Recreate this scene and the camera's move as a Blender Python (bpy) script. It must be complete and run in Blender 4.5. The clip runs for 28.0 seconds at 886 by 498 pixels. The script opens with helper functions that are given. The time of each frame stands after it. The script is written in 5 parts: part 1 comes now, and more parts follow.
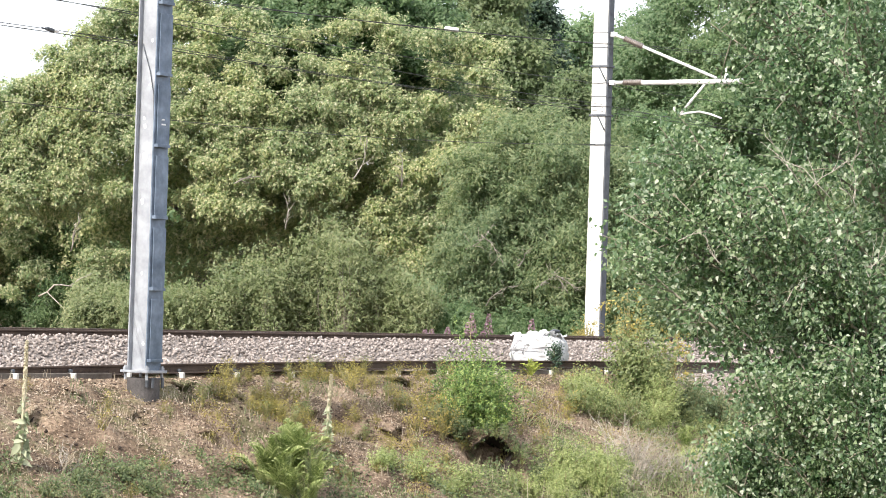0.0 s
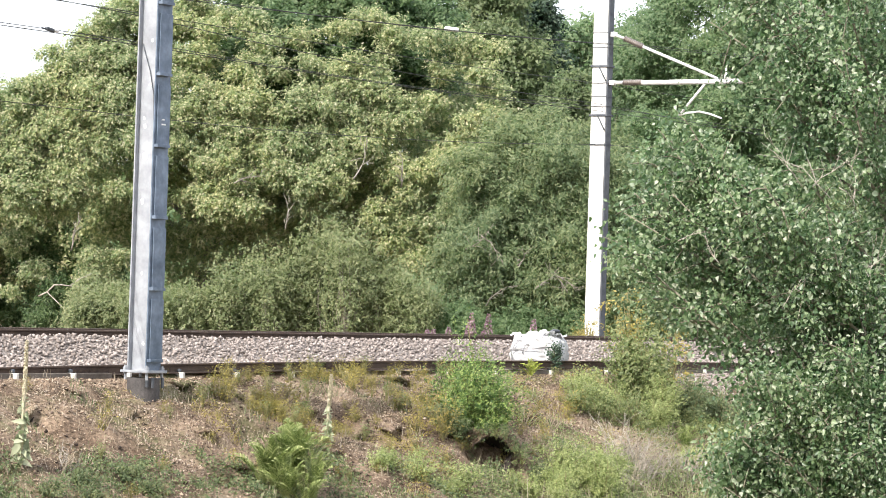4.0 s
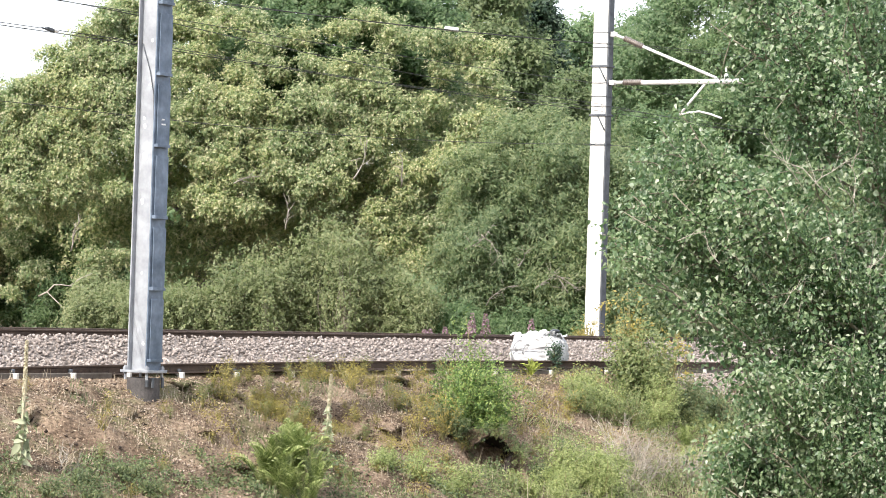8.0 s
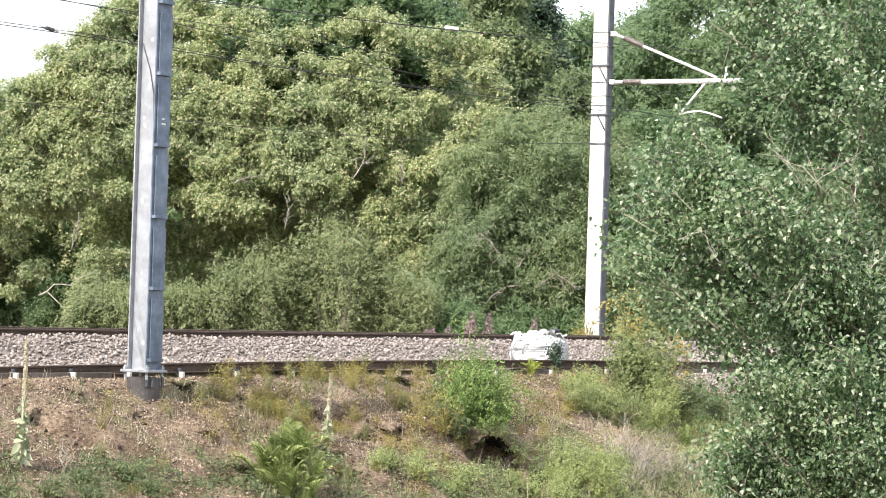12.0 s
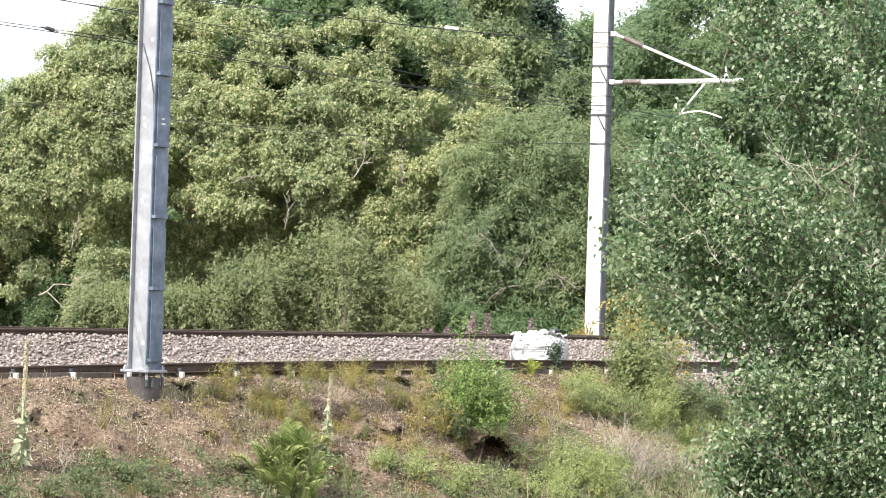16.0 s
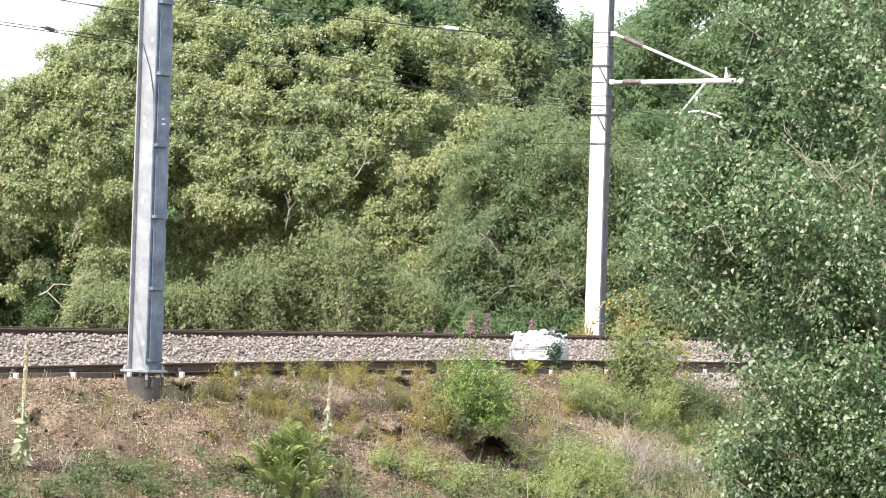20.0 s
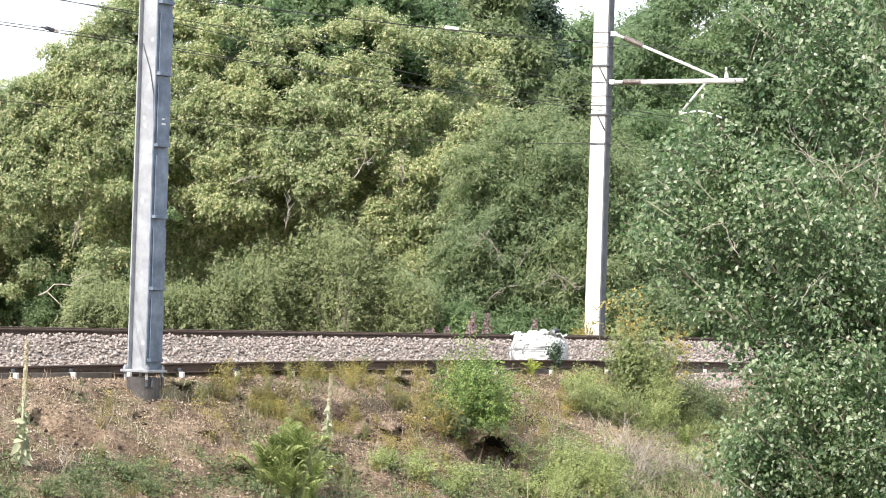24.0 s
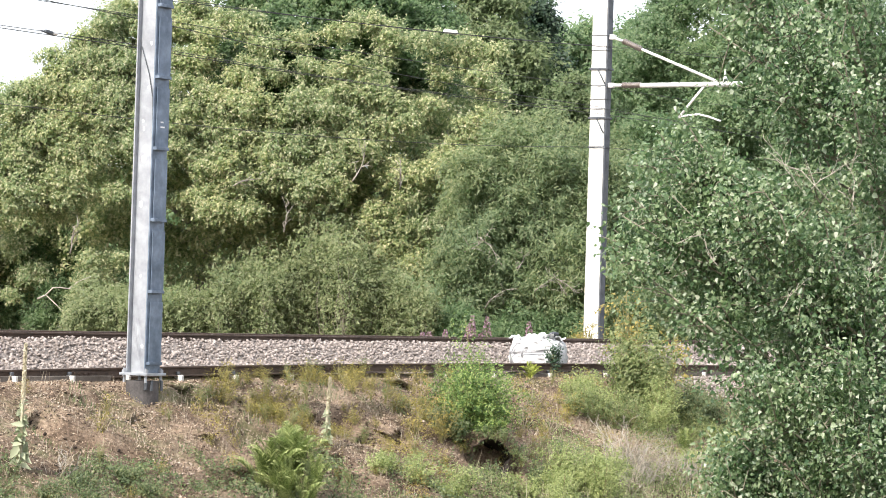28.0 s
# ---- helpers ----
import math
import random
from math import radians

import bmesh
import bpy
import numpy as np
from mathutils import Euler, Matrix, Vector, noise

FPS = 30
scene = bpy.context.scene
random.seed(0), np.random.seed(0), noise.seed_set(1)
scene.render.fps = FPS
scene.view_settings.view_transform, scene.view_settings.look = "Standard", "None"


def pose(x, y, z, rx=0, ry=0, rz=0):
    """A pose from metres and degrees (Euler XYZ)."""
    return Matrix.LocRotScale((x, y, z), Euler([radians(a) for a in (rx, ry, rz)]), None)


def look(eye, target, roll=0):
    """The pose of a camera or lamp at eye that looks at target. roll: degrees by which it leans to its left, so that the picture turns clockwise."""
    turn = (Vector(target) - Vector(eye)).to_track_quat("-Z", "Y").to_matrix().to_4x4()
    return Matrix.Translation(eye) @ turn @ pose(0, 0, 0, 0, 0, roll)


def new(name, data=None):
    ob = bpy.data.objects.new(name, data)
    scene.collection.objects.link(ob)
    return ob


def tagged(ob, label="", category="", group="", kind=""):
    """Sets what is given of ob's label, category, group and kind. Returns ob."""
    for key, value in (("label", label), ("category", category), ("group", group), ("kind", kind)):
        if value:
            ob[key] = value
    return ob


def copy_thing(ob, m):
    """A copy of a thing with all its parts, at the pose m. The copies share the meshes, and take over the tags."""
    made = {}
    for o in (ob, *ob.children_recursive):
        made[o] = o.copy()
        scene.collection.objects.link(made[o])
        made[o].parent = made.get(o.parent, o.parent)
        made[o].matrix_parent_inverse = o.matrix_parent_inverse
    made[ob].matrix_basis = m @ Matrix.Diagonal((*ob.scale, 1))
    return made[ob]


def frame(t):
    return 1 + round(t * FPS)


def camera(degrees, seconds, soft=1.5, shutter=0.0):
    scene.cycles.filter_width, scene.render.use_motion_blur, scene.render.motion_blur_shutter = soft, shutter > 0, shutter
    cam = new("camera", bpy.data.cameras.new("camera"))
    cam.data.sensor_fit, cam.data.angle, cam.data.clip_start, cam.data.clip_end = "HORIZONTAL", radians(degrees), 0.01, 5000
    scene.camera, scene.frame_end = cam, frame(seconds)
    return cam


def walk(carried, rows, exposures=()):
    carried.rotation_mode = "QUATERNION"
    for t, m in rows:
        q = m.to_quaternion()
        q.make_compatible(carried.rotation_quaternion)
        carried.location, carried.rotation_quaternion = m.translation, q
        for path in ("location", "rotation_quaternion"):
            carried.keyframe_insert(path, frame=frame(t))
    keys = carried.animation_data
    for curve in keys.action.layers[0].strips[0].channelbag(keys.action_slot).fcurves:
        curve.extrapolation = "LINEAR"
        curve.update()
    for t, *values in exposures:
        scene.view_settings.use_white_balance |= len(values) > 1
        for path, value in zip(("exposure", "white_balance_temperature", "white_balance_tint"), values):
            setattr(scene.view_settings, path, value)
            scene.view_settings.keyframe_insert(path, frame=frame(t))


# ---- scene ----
cam = camera(18.0, 28.0, soft=1.0)
EYE = (0.0, 0.0, 1.6)


def aim(up, right):
    """Pose of the tripod head, turned by small angles from its rest."""
    p, y = radians(1.2 + up), radians(right)
    return look(EYE, (100 * math.sin(y) * math.cos(p), 100 * math.cos(y) * math.cos(p), 1.6 + 100 * math.sin(p)), 1.8)


walk(cam, [(0.0, aim(0.012, 0.0)), (8.0, aim(0.010, 0.0)), (8.6, aim(0.0, 0.0)), (17.0, aim(0.0, 0.0)), (26.0, aim(0.0, 0.0)),
           (26.2, aim(0.035, 0.0)), (27.1, aim(0.037, 0.002)), (27.5, aim(0.053, 0.016)), (28.0, aim(0.068, 0.020))])

# ---- sky and sun ----
SUN_AZ, SUN_EL = radians(219.0), radians(45.0)
world = bpy.data.worlds.new("sky")
scene.world = world
world.use_nodes = True
wn = world.node_tree
sky = wn.nodes.new("ShaderNodeTexSky")
sky.sky_type, sky.sun_disc = "NISHITA", False
sky.sun_elevation, sky.sun_rotation = SUN_EL, SUN_AZ
sky.dust_density, sky.air_density, sky.ozone_density = 5.0, 1.0, 1.0
bg = wn.nodes["Background"]
bg.inputs["Strength"].default_value = 0.15
veil = wn.nodes.new("ShaderNodeMixRGB")  # thin high cloud over the whole sky
veil.inputs["Fac"].default_value, veil.inputs["Color2"].default_value = 0.65, (7.4, 7.7, 8.25, 1)
wn.links.new(sky.outputs["Color"], veil.inputs["Color1"])
wn.links.new(veil.outputs["Color"], bg.inputs["Color"])
sun = new("sun", bpy.data.lights.new("sun", "SUN"))
sun.data.energy, sun.data.angle, sun.data.color = 4.1, radians(0.53), (1.0, 0.955, 0.895)
sd = Vector((math.sin(SUN_AZ) * math.cos(SUN_EL), math.cos(SUN_AZ) * math.cos(SUN_EL), math.sin(SUN_EL)))
sun.matrix_world = look(sd * 60, (0, 0, 0))
scene.view_settings.exposure = 0.90


# ---- materials ----
def material(name, rough=0.7, metal=0.0, spec=0.4):
    m = bpy.data.materials.new(name)
    m.use_nodes = True
    b = m.node_tree.nodes["Principled BSDF"]
    b.inputs["Roughness"].default_value, b.inputs["Metallic"].default_value = rough, metal
    b.inputs["Specular IOR Level"].default_value = spec
    return m, m.node_tree, b


def ramp(nt, source, stops):
    r = nt.nodes.new("ShaderNodeValToRGB")
    e = r.color_ramp.elements
    while len(e) < len(stops):
        e.new(0.5)
    for k, (p, c) in enumerate(stops):
        e[k].position, e[k].color = p, (*c, 1)
    nt.links.new(source, r.inputs["Fac"])
    return r.outputs["Color"]


def noise_of(nt, scale, detail=5.0, rough=0.6, space="Object"):
    c = nt.nodes.new("ShaderNodeTexCoord")
    n = nt.nodes.new("ShaderNodeTexNoise")
    n.inputs["Scale"].default_value, n.inputs["Detail"].default_value, n.inputs["Roughness"].default_value = scale, detail, rough
    nt.links.new(c.outputs[space], n.inputs["Vector"])
    return n.outputs["Fac"]


def mixed(nt, fac, a, b, kind="MIX"):
    m = nt.nodes.new("ShaderNodeMix")
    m.data_type, m.blend_type = "RGBA", kind
    for key, val in (("Factor", fac), ("A", a), ("B", b)):
        sock = [s for s in m.inputs if s.name == key and s.type == ("VALUE" if key == "Factor" else "RGBA")][0]
        if isinstance(val, (int, float)):
            sock.default_value = val
        elif isinstance(val, tuple):
            sock.default_value = (*val, 1)
        else:
            nt.links.new(val, sock)
    return [s for s in m.outputs if s.type == "RGBA"][0]


def bump(nt, bsdf, height, strength, dist):
    b = nt.nodes.new("ShaderNodeBump")
    b.inputs["Strength"].default_value, b.inputs["Distance"].default_value = strength, dist
    nt.links.new(height, b.inputs["Height"])
    nt.links.new(b.outputs["Normal"], bsdf.inputs["Normal"])


def leaf_material(name, dark, mid, light, through_light=0.3, rough=0.5, spec=0.35, patch=0.35, pale=None):
    m, nt, b = material(name, rough, 0, spec)
    g = nt.nodes.new("ShaderNodeNewGeometry")
    stops = [(0.0, dark), (0.5, mid), (1.0, light)] if pale is None else [(0.0, dark), (0.52, mid), (0.82, light), (0.97, pale)]
    col = ramp(nt, g.outputs["Random Per Island"], stops)
    big = ramp(nt, noise_of(nt, patch, 2), [(0.35, (0.86, 0.9, 0.88)), (0.65, (1.06, 1.03, 0.95))])
    col = mixed(nt, 1.0, col, big, "MULTIPLY")
    nt.links.new(col, b.inputs["Base Color"])
    t = nt.nodes.new("ShaderNodeBsdfTranslucent")
    nt.links.new(mixed(nt, 1.0, col, (0.88, 1.1, 0.87), "MULTIPLY"), t.inputs["Color"])
    x = nt.nodes.new("ShaderNodeMixShader")
    x.inputs[0].default_value = through_light
    nt.links.new(b.outputs[0], x.inputs[1])
    nt.links.new(t.outputs[0], x.inputs[2])
    nt.links.new(x.outputs[0], nt.nodes["Material Output"].inputs["Surface"])
    return m


def plain_material(name, a, b2, scale, rough=0.7, metal=0.0, relief=0.3, dist=0.01, fine=40.0, spec=0.4):
    m, nt, b = material(name, rough, metal, spec)
    c = ramp(nt, noise_of(nt, scale, 6), [(0.3, a), (0.7, b2)])
    f = noise_of(nt, fine, 4)
    c = mixed(nt, 0.5, c, ramp(nt, f, [(0.3, (0.6, 0.6, 0.6)), (0.7, (1.25, 1.25, 1.25))]), "MULTIPLY")
    nt.links.new(c, b.inputs["Base Color"])
    bump(nt, b, f, relief, dist)
    return m


def island_material(name, stops, rough=0.85, fine=60.0, relief=0.4):
    m, nt, b = material(name, rough, 0, 0.3)
    g = nt.nodes.new("ShaderNodeNewGeometry")
    c = ramp(nt, g.outputs["Random Per Island"], stops)
    f = noise_of(nt, fine, 3)
    c = mixed(nt, 0.5, c, ramp(nt, f, [(0.3, (0.65, 0.65, 0.65)), (0.7, (1.2, 1.2, 1.2))]), "MULTIPLY")
    nt.links.new(c, b.inputs["Base Color"])
    bump(nt, b, f, relief, 0.005)
    return m


LIME = leaf_material("lime_leaf", (0.18, 0.245, 0.129), (0.345, 0.38, 0.2), (0.545, 0.515, 0.315), 0.54, 0.5, 0.35, 0.35, (0.68, 0.61, 0.466))
WILLOW = leaf_material("willow_leaf", (0.112, 0.162, 0.0827), (0.182, 0.232, 0.117), (0.31, 0.335, 0.191), 0.5)
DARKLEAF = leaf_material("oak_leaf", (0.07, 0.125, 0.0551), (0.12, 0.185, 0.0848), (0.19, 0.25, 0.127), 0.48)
OAK = leaf_material("far_oak_leaf", (0.11, 0.18, 0.0901), (0.185, 0.26, 0.138), (0.28, 0.34, 0.201), 0.55)
SYCAMORE = leaf_material("sycamore_leaf", (0.10, 0.14, 0.0657), (0.15, 0.195, 0.0954), (0.225, 0.26, 0.138), 0.45)
IVY = leaf_material("ivy_leaf", (0.02, 0.045, 0.0265), (0.035, 0.07, 0.0403), (0.06, 0.095, 0.053), 0.2)
SALLOW = leaf_material("sallow_leaf", (0.158, 0.2, 0.094), (0.222, 0.253, 0.125), (0.335, 0.335, 0.19), 0.42)
# last, palest colour paints glints on poplar leaves, besides pale undersides
POPLAR = leaf_material("poplar_leaf", (0.058, 0.115, 0.0551), (0.158, 0.23, 0.117), (0.285, 0.355, 0.21), 0.5, 0.38, 0.55, 0.8, (0.50, 0.53, 0.435))
ELDER = leaf_material("shrub_leaf", (0.045, 0.098, 0.0244), (0.13, 0.202, 0.05), (0.325, 0.395, 0.125), 0.3)
OLIVE = leaf_material("hawthorn_leaf", (0.115, 0.15, 0.0583), (0.19, 0.225, 0.0901), (0.31, 0.32, 0.159), 0.4)
PRIVET = leaf_material("privet_leaf", (0.155, 0.19, 0.07), (0.27, 0.305, 0.117), (0.44, 0.455, 0.217), 0.42)
WEED = leaf_material("weed_leaf", (0.165, 0.138, 0.04), (0.285, 0.228, 0.062), (0.44, 0.337, 0.1), 0.34)
HERB = leaf_material("herb_leaf", (0.055, 0.085, 0.036), (0.105, 0.14, 0.0594), (0.225, 0.24, 0.119), 0.3)
SPROUT = leaf_material("sprout_leaf", (0.22, 0.26, 0.04), (0.36, 0.39, 0.075), (0.52, 0.53, 0.15), 0.3)
FERN = leaf_material("fern_leaf", (0.10, 0.135, 0.0382), (0.205, 0.245, 0.0795), (0.47, 0.475, 0.233), 0.32)
PALE = leaf_material("mullein_leaf", (0.21, 0.235, 0.148), (0.32, 0.34, 0.228), (0.46, 0.465, 0.35), 0.22)
STRAW = island_material("dry_straw", [(0, (0.22, 0.17, 0.12)), (0.5, (0.34, 0.285, 0.21)), (1, (0.50, 0.435, 0.345))], 0.9)
FLOWER = island_material("fireweed_flower", [(0, (0.16, 0.095, 0.12)), (0.6, (0.27, 0.175, 0.205)), (1, (0.38, 0.29, 0.315))], 0.8)
BARK = plain_material("grey_bark", (0.12, 0.108, 0.09), (0.24, 0.22, 0.19), 8.0, 0.9, 0, 0.7, 0.02, 30)
TWIG = plain_material("bare_twig", (0.27, 0.24, 0.20), (0.47, 0.43, 0.37), 6.0, 0.85)
DEADWOOD = plain_material("grey_deadwood", (0.19, 0.165, 0.14), (0.34, 0.305, 0.265), 6.0, 0.85)
SHOOT = plain_material("poplar_shoot", (0.13, 0.12, 0.085), (0.25, 0.23, 0.17), 6.0, 0.8)
STEM = plain_material("green_stem", (0.13, 0.13, 0.05), (0.24, 0.20, 0.09), 9.0, 0.8)
STONE = island_material("ballast_stone", [(0, (0.15, 0.128, 0.116)), (0.35, (0.24, 0.203, 0.183)), (0.7, (0.31, 0.266, 0.24)), (1, (0.41, 0.36, 0.33))], 0.85)
CHIP = island_material("soil_chip", [(0, (0.045, 0.03, 0.022)), (0.3, (0.14, 0.098, 0.073)), (0.65, (0.275, 0.2, 0.142)), (0.9, (0.375, 0.295, 0.215)), (1, (0.46, 0.38, 0.285))], 0.9)
GRAVEL = plain_material("ballast_bed", (0.13, 0.112, 0.10), (0.25, 0.215, 0.193), 14.0, 0.9, 0, 0.8, 0.03, 30)
RUST = plain_material("rusty_rail", (0.05, 0.034, 0.026), (0.10, 0.068, 0.05), 5.0, 0.8, 0.2, 0.3)
WORN = plain_material("rail_head", (0.11, 0.085, 0.07), (0.2, 0.165, 0.14), 5.0, 0.5, 0.6, 0.2)
CONCRETE = plain_material("pale_concrete", (0.62, 0.61, 0.58), (0.76, 0.75, 0.72), 3.0, 0.8, 0, 0.25, 0.004, 50)
SPIKE = plain_material("mullein_spike", (0.40, 0.36, 0.25), (0.54, 0.49, 0.36), 9.0, 0.9)
SLEEPER = plain_material("sleeper_concrete", (0.50, 0.47, 0.43), (0.66, 0.63, 0.58), 5.0, 0.85, 0, 0.3, 0.005)
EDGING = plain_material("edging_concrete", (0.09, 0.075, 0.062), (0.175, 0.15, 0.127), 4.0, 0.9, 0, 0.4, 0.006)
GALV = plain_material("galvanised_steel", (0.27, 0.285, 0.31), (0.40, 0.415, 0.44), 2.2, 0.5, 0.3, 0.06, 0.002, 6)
# dark blue puts the mast's shaded side into the zinc's colour
PANEL = plain_material("shaded_weathered_zinc", (0.085, 0.115, 0.16), (0.22, 0.27, 0.34), 2.6, 0.5, 0.45, 0.08, 0.002, 9)
ALU = plain_material("white_cantilever_tube", (0.70, 0.70, 0.69), (0.80, 0.80, 0.79), 4.0, 0.45, 0.1, 0.05)
IRON = plain_material("dark_bracket_steel", (0.07, 0.078, 0.09), (0.14, 0.15, 0.165), 5.0, 0.6, 0.6)
PORCELAIN = plain_material("brown_insulator", (0.17, 0.145, 0.13), (0.27, 0.235, 0.21), 5.0, 0.35, 0, 0.05)
COPPER = plain_material("dark_wire", (0.03, 0.03, 0.03), (0.06, 0.06, 0.06), 5.0, 0.8, 0.0)
PILE = plain_material("tarred_pile", (0.055, 0.05, 0.05), (0.11, 0.10, 0.095), 5.0, 0.8, 0.2)
# wide grey range helps paint the shading of the rumpled cloth
SACK = plain_material("white_woven_sack", (0.38, 0.38, 0.385), (0.60, 0.60, 0.60), 5.0, 0.75, 0, 0.4, 0.008, 45)
# grey for the bag's seam and the painted shade lines of its creases
SEAM_CREASE = plain_material("grey_crease_line", (0.26, 0.26, 0.27), (0.40, 0.40, 0.41), 6.0, 0.9)
PALECHIP = island_material("bleached_chip", [(0, (0.10, 0.072, 0.054)), (0.5, (0.27, 0.21, 0.16)), (1, (0.46, 0.39, 0.32))], 0.9)
CLOD = island_material("soil_clod", [(0, (0.022, 0.016, 0.012)), (0.6, (0.075, 0.053, 0.04)), (1, (0.16, 0.12, 0.094))], 0.95)
# near-black colour paints the shade inside the burrow
BLACK = plain_material("shaded_soil", (0.015, 0.012, 0.010), (0.035, 0.028, 0.022), 6.0, 0.95)
DROPPING = plain_material("chalky_dropping", (0.70, 0.70, 0.68), (0.82, 0.82, 0.80), 9.0, 0.9)
LAMPGREY = plain_material("pale_lamp_housing", (0.60, 0.60, 0.58), (0.70, 0.70, 0.68), 4.0, 0.5)


def ground_material():
    m, nt, b = material("bank_soil", 0.95, 0, 0.2)
    c = ramp(nt, noise_of(nt, 0.9, 6), [(0.3, (0.05, 0.034, 0.022)), (0.46, (0.145, 0.103, 0.072)), (0.66, (0.29, 0.218, 0.158))])
    f = noise_of(nt, 22.0, 5, 0.7)
    c = mixed(nt, 0.8, c, ramp(nt, f, [(0.34, (0.3, 0.28, 0.26)), (0.5, (1, 1, 1)), (0.66, (1.6, 1.6, 1.6))]), "MULTIPLY")
    moss = ramp(nt, noise_of(nt, 0.55, 5, 0.7), [(0.5, (0, 0, 0)), (0.66, (0.7, 0.7, 0.7))])
    c = mixed(nt, moss, c, (0.11, 0.13, 0.05))
    nt.links.new(c, b.inputs["Base Color"])
    bump(nt, b, f, 0.9, 0.05)
    return m


SOIL = ground_material()

# ---- plan: u runs along the line, v across it towards the camera ----
OX, OY, TX, TY, NX, NY = -6.57, 41.5, 0.488, 0.873, 0.873, -0.488
PROFILE_W = [-0.06, 0.12, 0.3, 0.7, 1.2, 3.7, 6.2, 18, 26, 60, 300]
PROFILE_Z = [0.40, 0.33, 0.30, 0.19, 0.0, -1.25, -2.3, -2.3, 0.0, 0.0, 0.0]
BED_Q, BED_Z = [0.0, 0.25, 0.5, 0.78, 0.93, 1.0], [0.42, 0.46, 0.56, 0.83, 0.925, 0.925]
BACK_V, BACK_Z = [-300, -40, -4.9, -4.5, -3.8, -1.69], [0.6, 0.3, 0.3, 0.36, 0.9, 0.925]
LINE = Matrix(((TX, NX, 0, OX), (TY, NY, 0, OY), (0, 0, 1, 0), (0, 0, 0, 1)))


# where dark soil has slipped from under the turf: u, w, half length
SLIPS = ((6.78, 1.96, 0.40), (6.68, 2.26, 0.26), (6.1, 1.52, 0.32), (4.79, 0.97, 0.28), (2.1, 3.0, 0.26), (10.49, 0.49, 0.34), (2.43, 2.16, 0.2), (7.56, 2.21, 0.3),
         (12.35, 1.16, 0.34), (4.75, 3.15, 0.28), (3.8, 0.56, 0.42), (0.82, 0.94, 0.14), (1.38, 1.47, 0.15), (-0.61, 1.22, 0.15), (4.97, 2.68, 0.3))


def drift(u):
    """How far the front rail runs from the line's direction."""
    return 0.038 * min(max(u, -5.0), 30.0)


def world_at(u, v):
    return OX + u * TX + v * NX, OY + u * TY + v * NY


def height_uv(u, v):
    w = v - drift(u)
    if v < -1.69:
        z = float(np.interp(v, BACK_V, BACK_Z))
    elif w < 0:
        z = float(np.interp(-w / (1.69 + drift(u)), BED_Q, BED_Z))
    else:
        z = float(np.interp(w, PROFILE_W, PROFILE_Z))
    rough = 1.0 if 0.3 < w < 40 or v < -5 else 0.2
    dug = min(1.0, max(0.0, (9.85 - u) / 0.12), max(0.0, (u - 8.4) / 1.0)) * min(1.0, max(0.0, (w - 2.66) / 0.1), max(0.0, (4.3 - w) / 1.1))
    z -= 0.36 * max(0.0, dug)  # soil scraped out of the burrow
    if 0.5 < w < 6:  # small slips with a scarp above them
        z -= 0.50 * min(1.0, w - 0.5) * max(0.0, noise.noise((u * 1.1 + 3.3, w * 1.7, 5.2)) - 0.16)
    for a, b, r in SLIPS:
        if abs(u - a) < r and -0.16 < w - b < 0.5:
            z -= (0.1 + 0.3 * r) * (1 - ((u - a) / r) ** 2) * min(1.0, (w - b + 0.16) / 0.1) * min(1.0, (b + 0.5 - w) / 0.4)
    z += rough * (0.045 * noise.noise((u * 6.5, v * 6.5, 1.7)) + 0.10 * noise.noise((u * 0.55, v * 0.55, 3.1)) + 0.09 * noise.noise((u * 2.1, v * 2.1, 7.7)))
    return z


def to_uv(x, y):
    return (x - OX) * TX + (y - OY) * TY, (x - OX) * NX + (y - OY) * NY


def ground_z(x, y):
    return height_uv(*to_uv(x, y))


# ---- mesh helpers ----
def mesh_of(name, verts, faces, mat, smooth=False):
    me = bpy.data.meshes.new(name)
    me.from_pydata([tuple(v) for v in verts], [], [tuple(f) for f in faces])
    me.materials.append(mat)
    if smooth:
        me.polygons.foreach_set("use_smooth", [True] * len(me.polygons))
    me.update()
    return me


def under(ob, parent, m=None):
    ob.parent = parent
    if m is not None:
        ob.matrix_basis = m
    return ob


def part(name, bm, mat, parent=None, label="", m=None, smooth=False):
    me = bpy.data.meshes.new(name)
    bm.to_mesh(me)
    bm.free()
    me.materials.append(mat)
    if smooth:
        me.polygons.foreach_set("use_smooth", [True] * len(me.polygons))
    ob = under(new(name, me), parent, m)
    return tagged(ob, label) if label else ob


def box(bm, sx, sy, sz, m=None, bevel=0.0):
    r = bmesh.ops.create_cube(bm, size=1.0, matrix=(m or Matrix()) @ Matrix.Diagonal((sx, sy, sz, 1)))
    if bevel:
        es = list({e for v in r["verts"] for e in v.link_edges})
        bmesh.ops.bevel(bm, geom=es, offset=bevel, segments=2, affect="EDGES", profile=0.5)
    return bm


def boxed(sx, sy, sz, m=None, bevel=0.0):
    return box(bmesh.new(), sx, sy, sz, m, bevel)


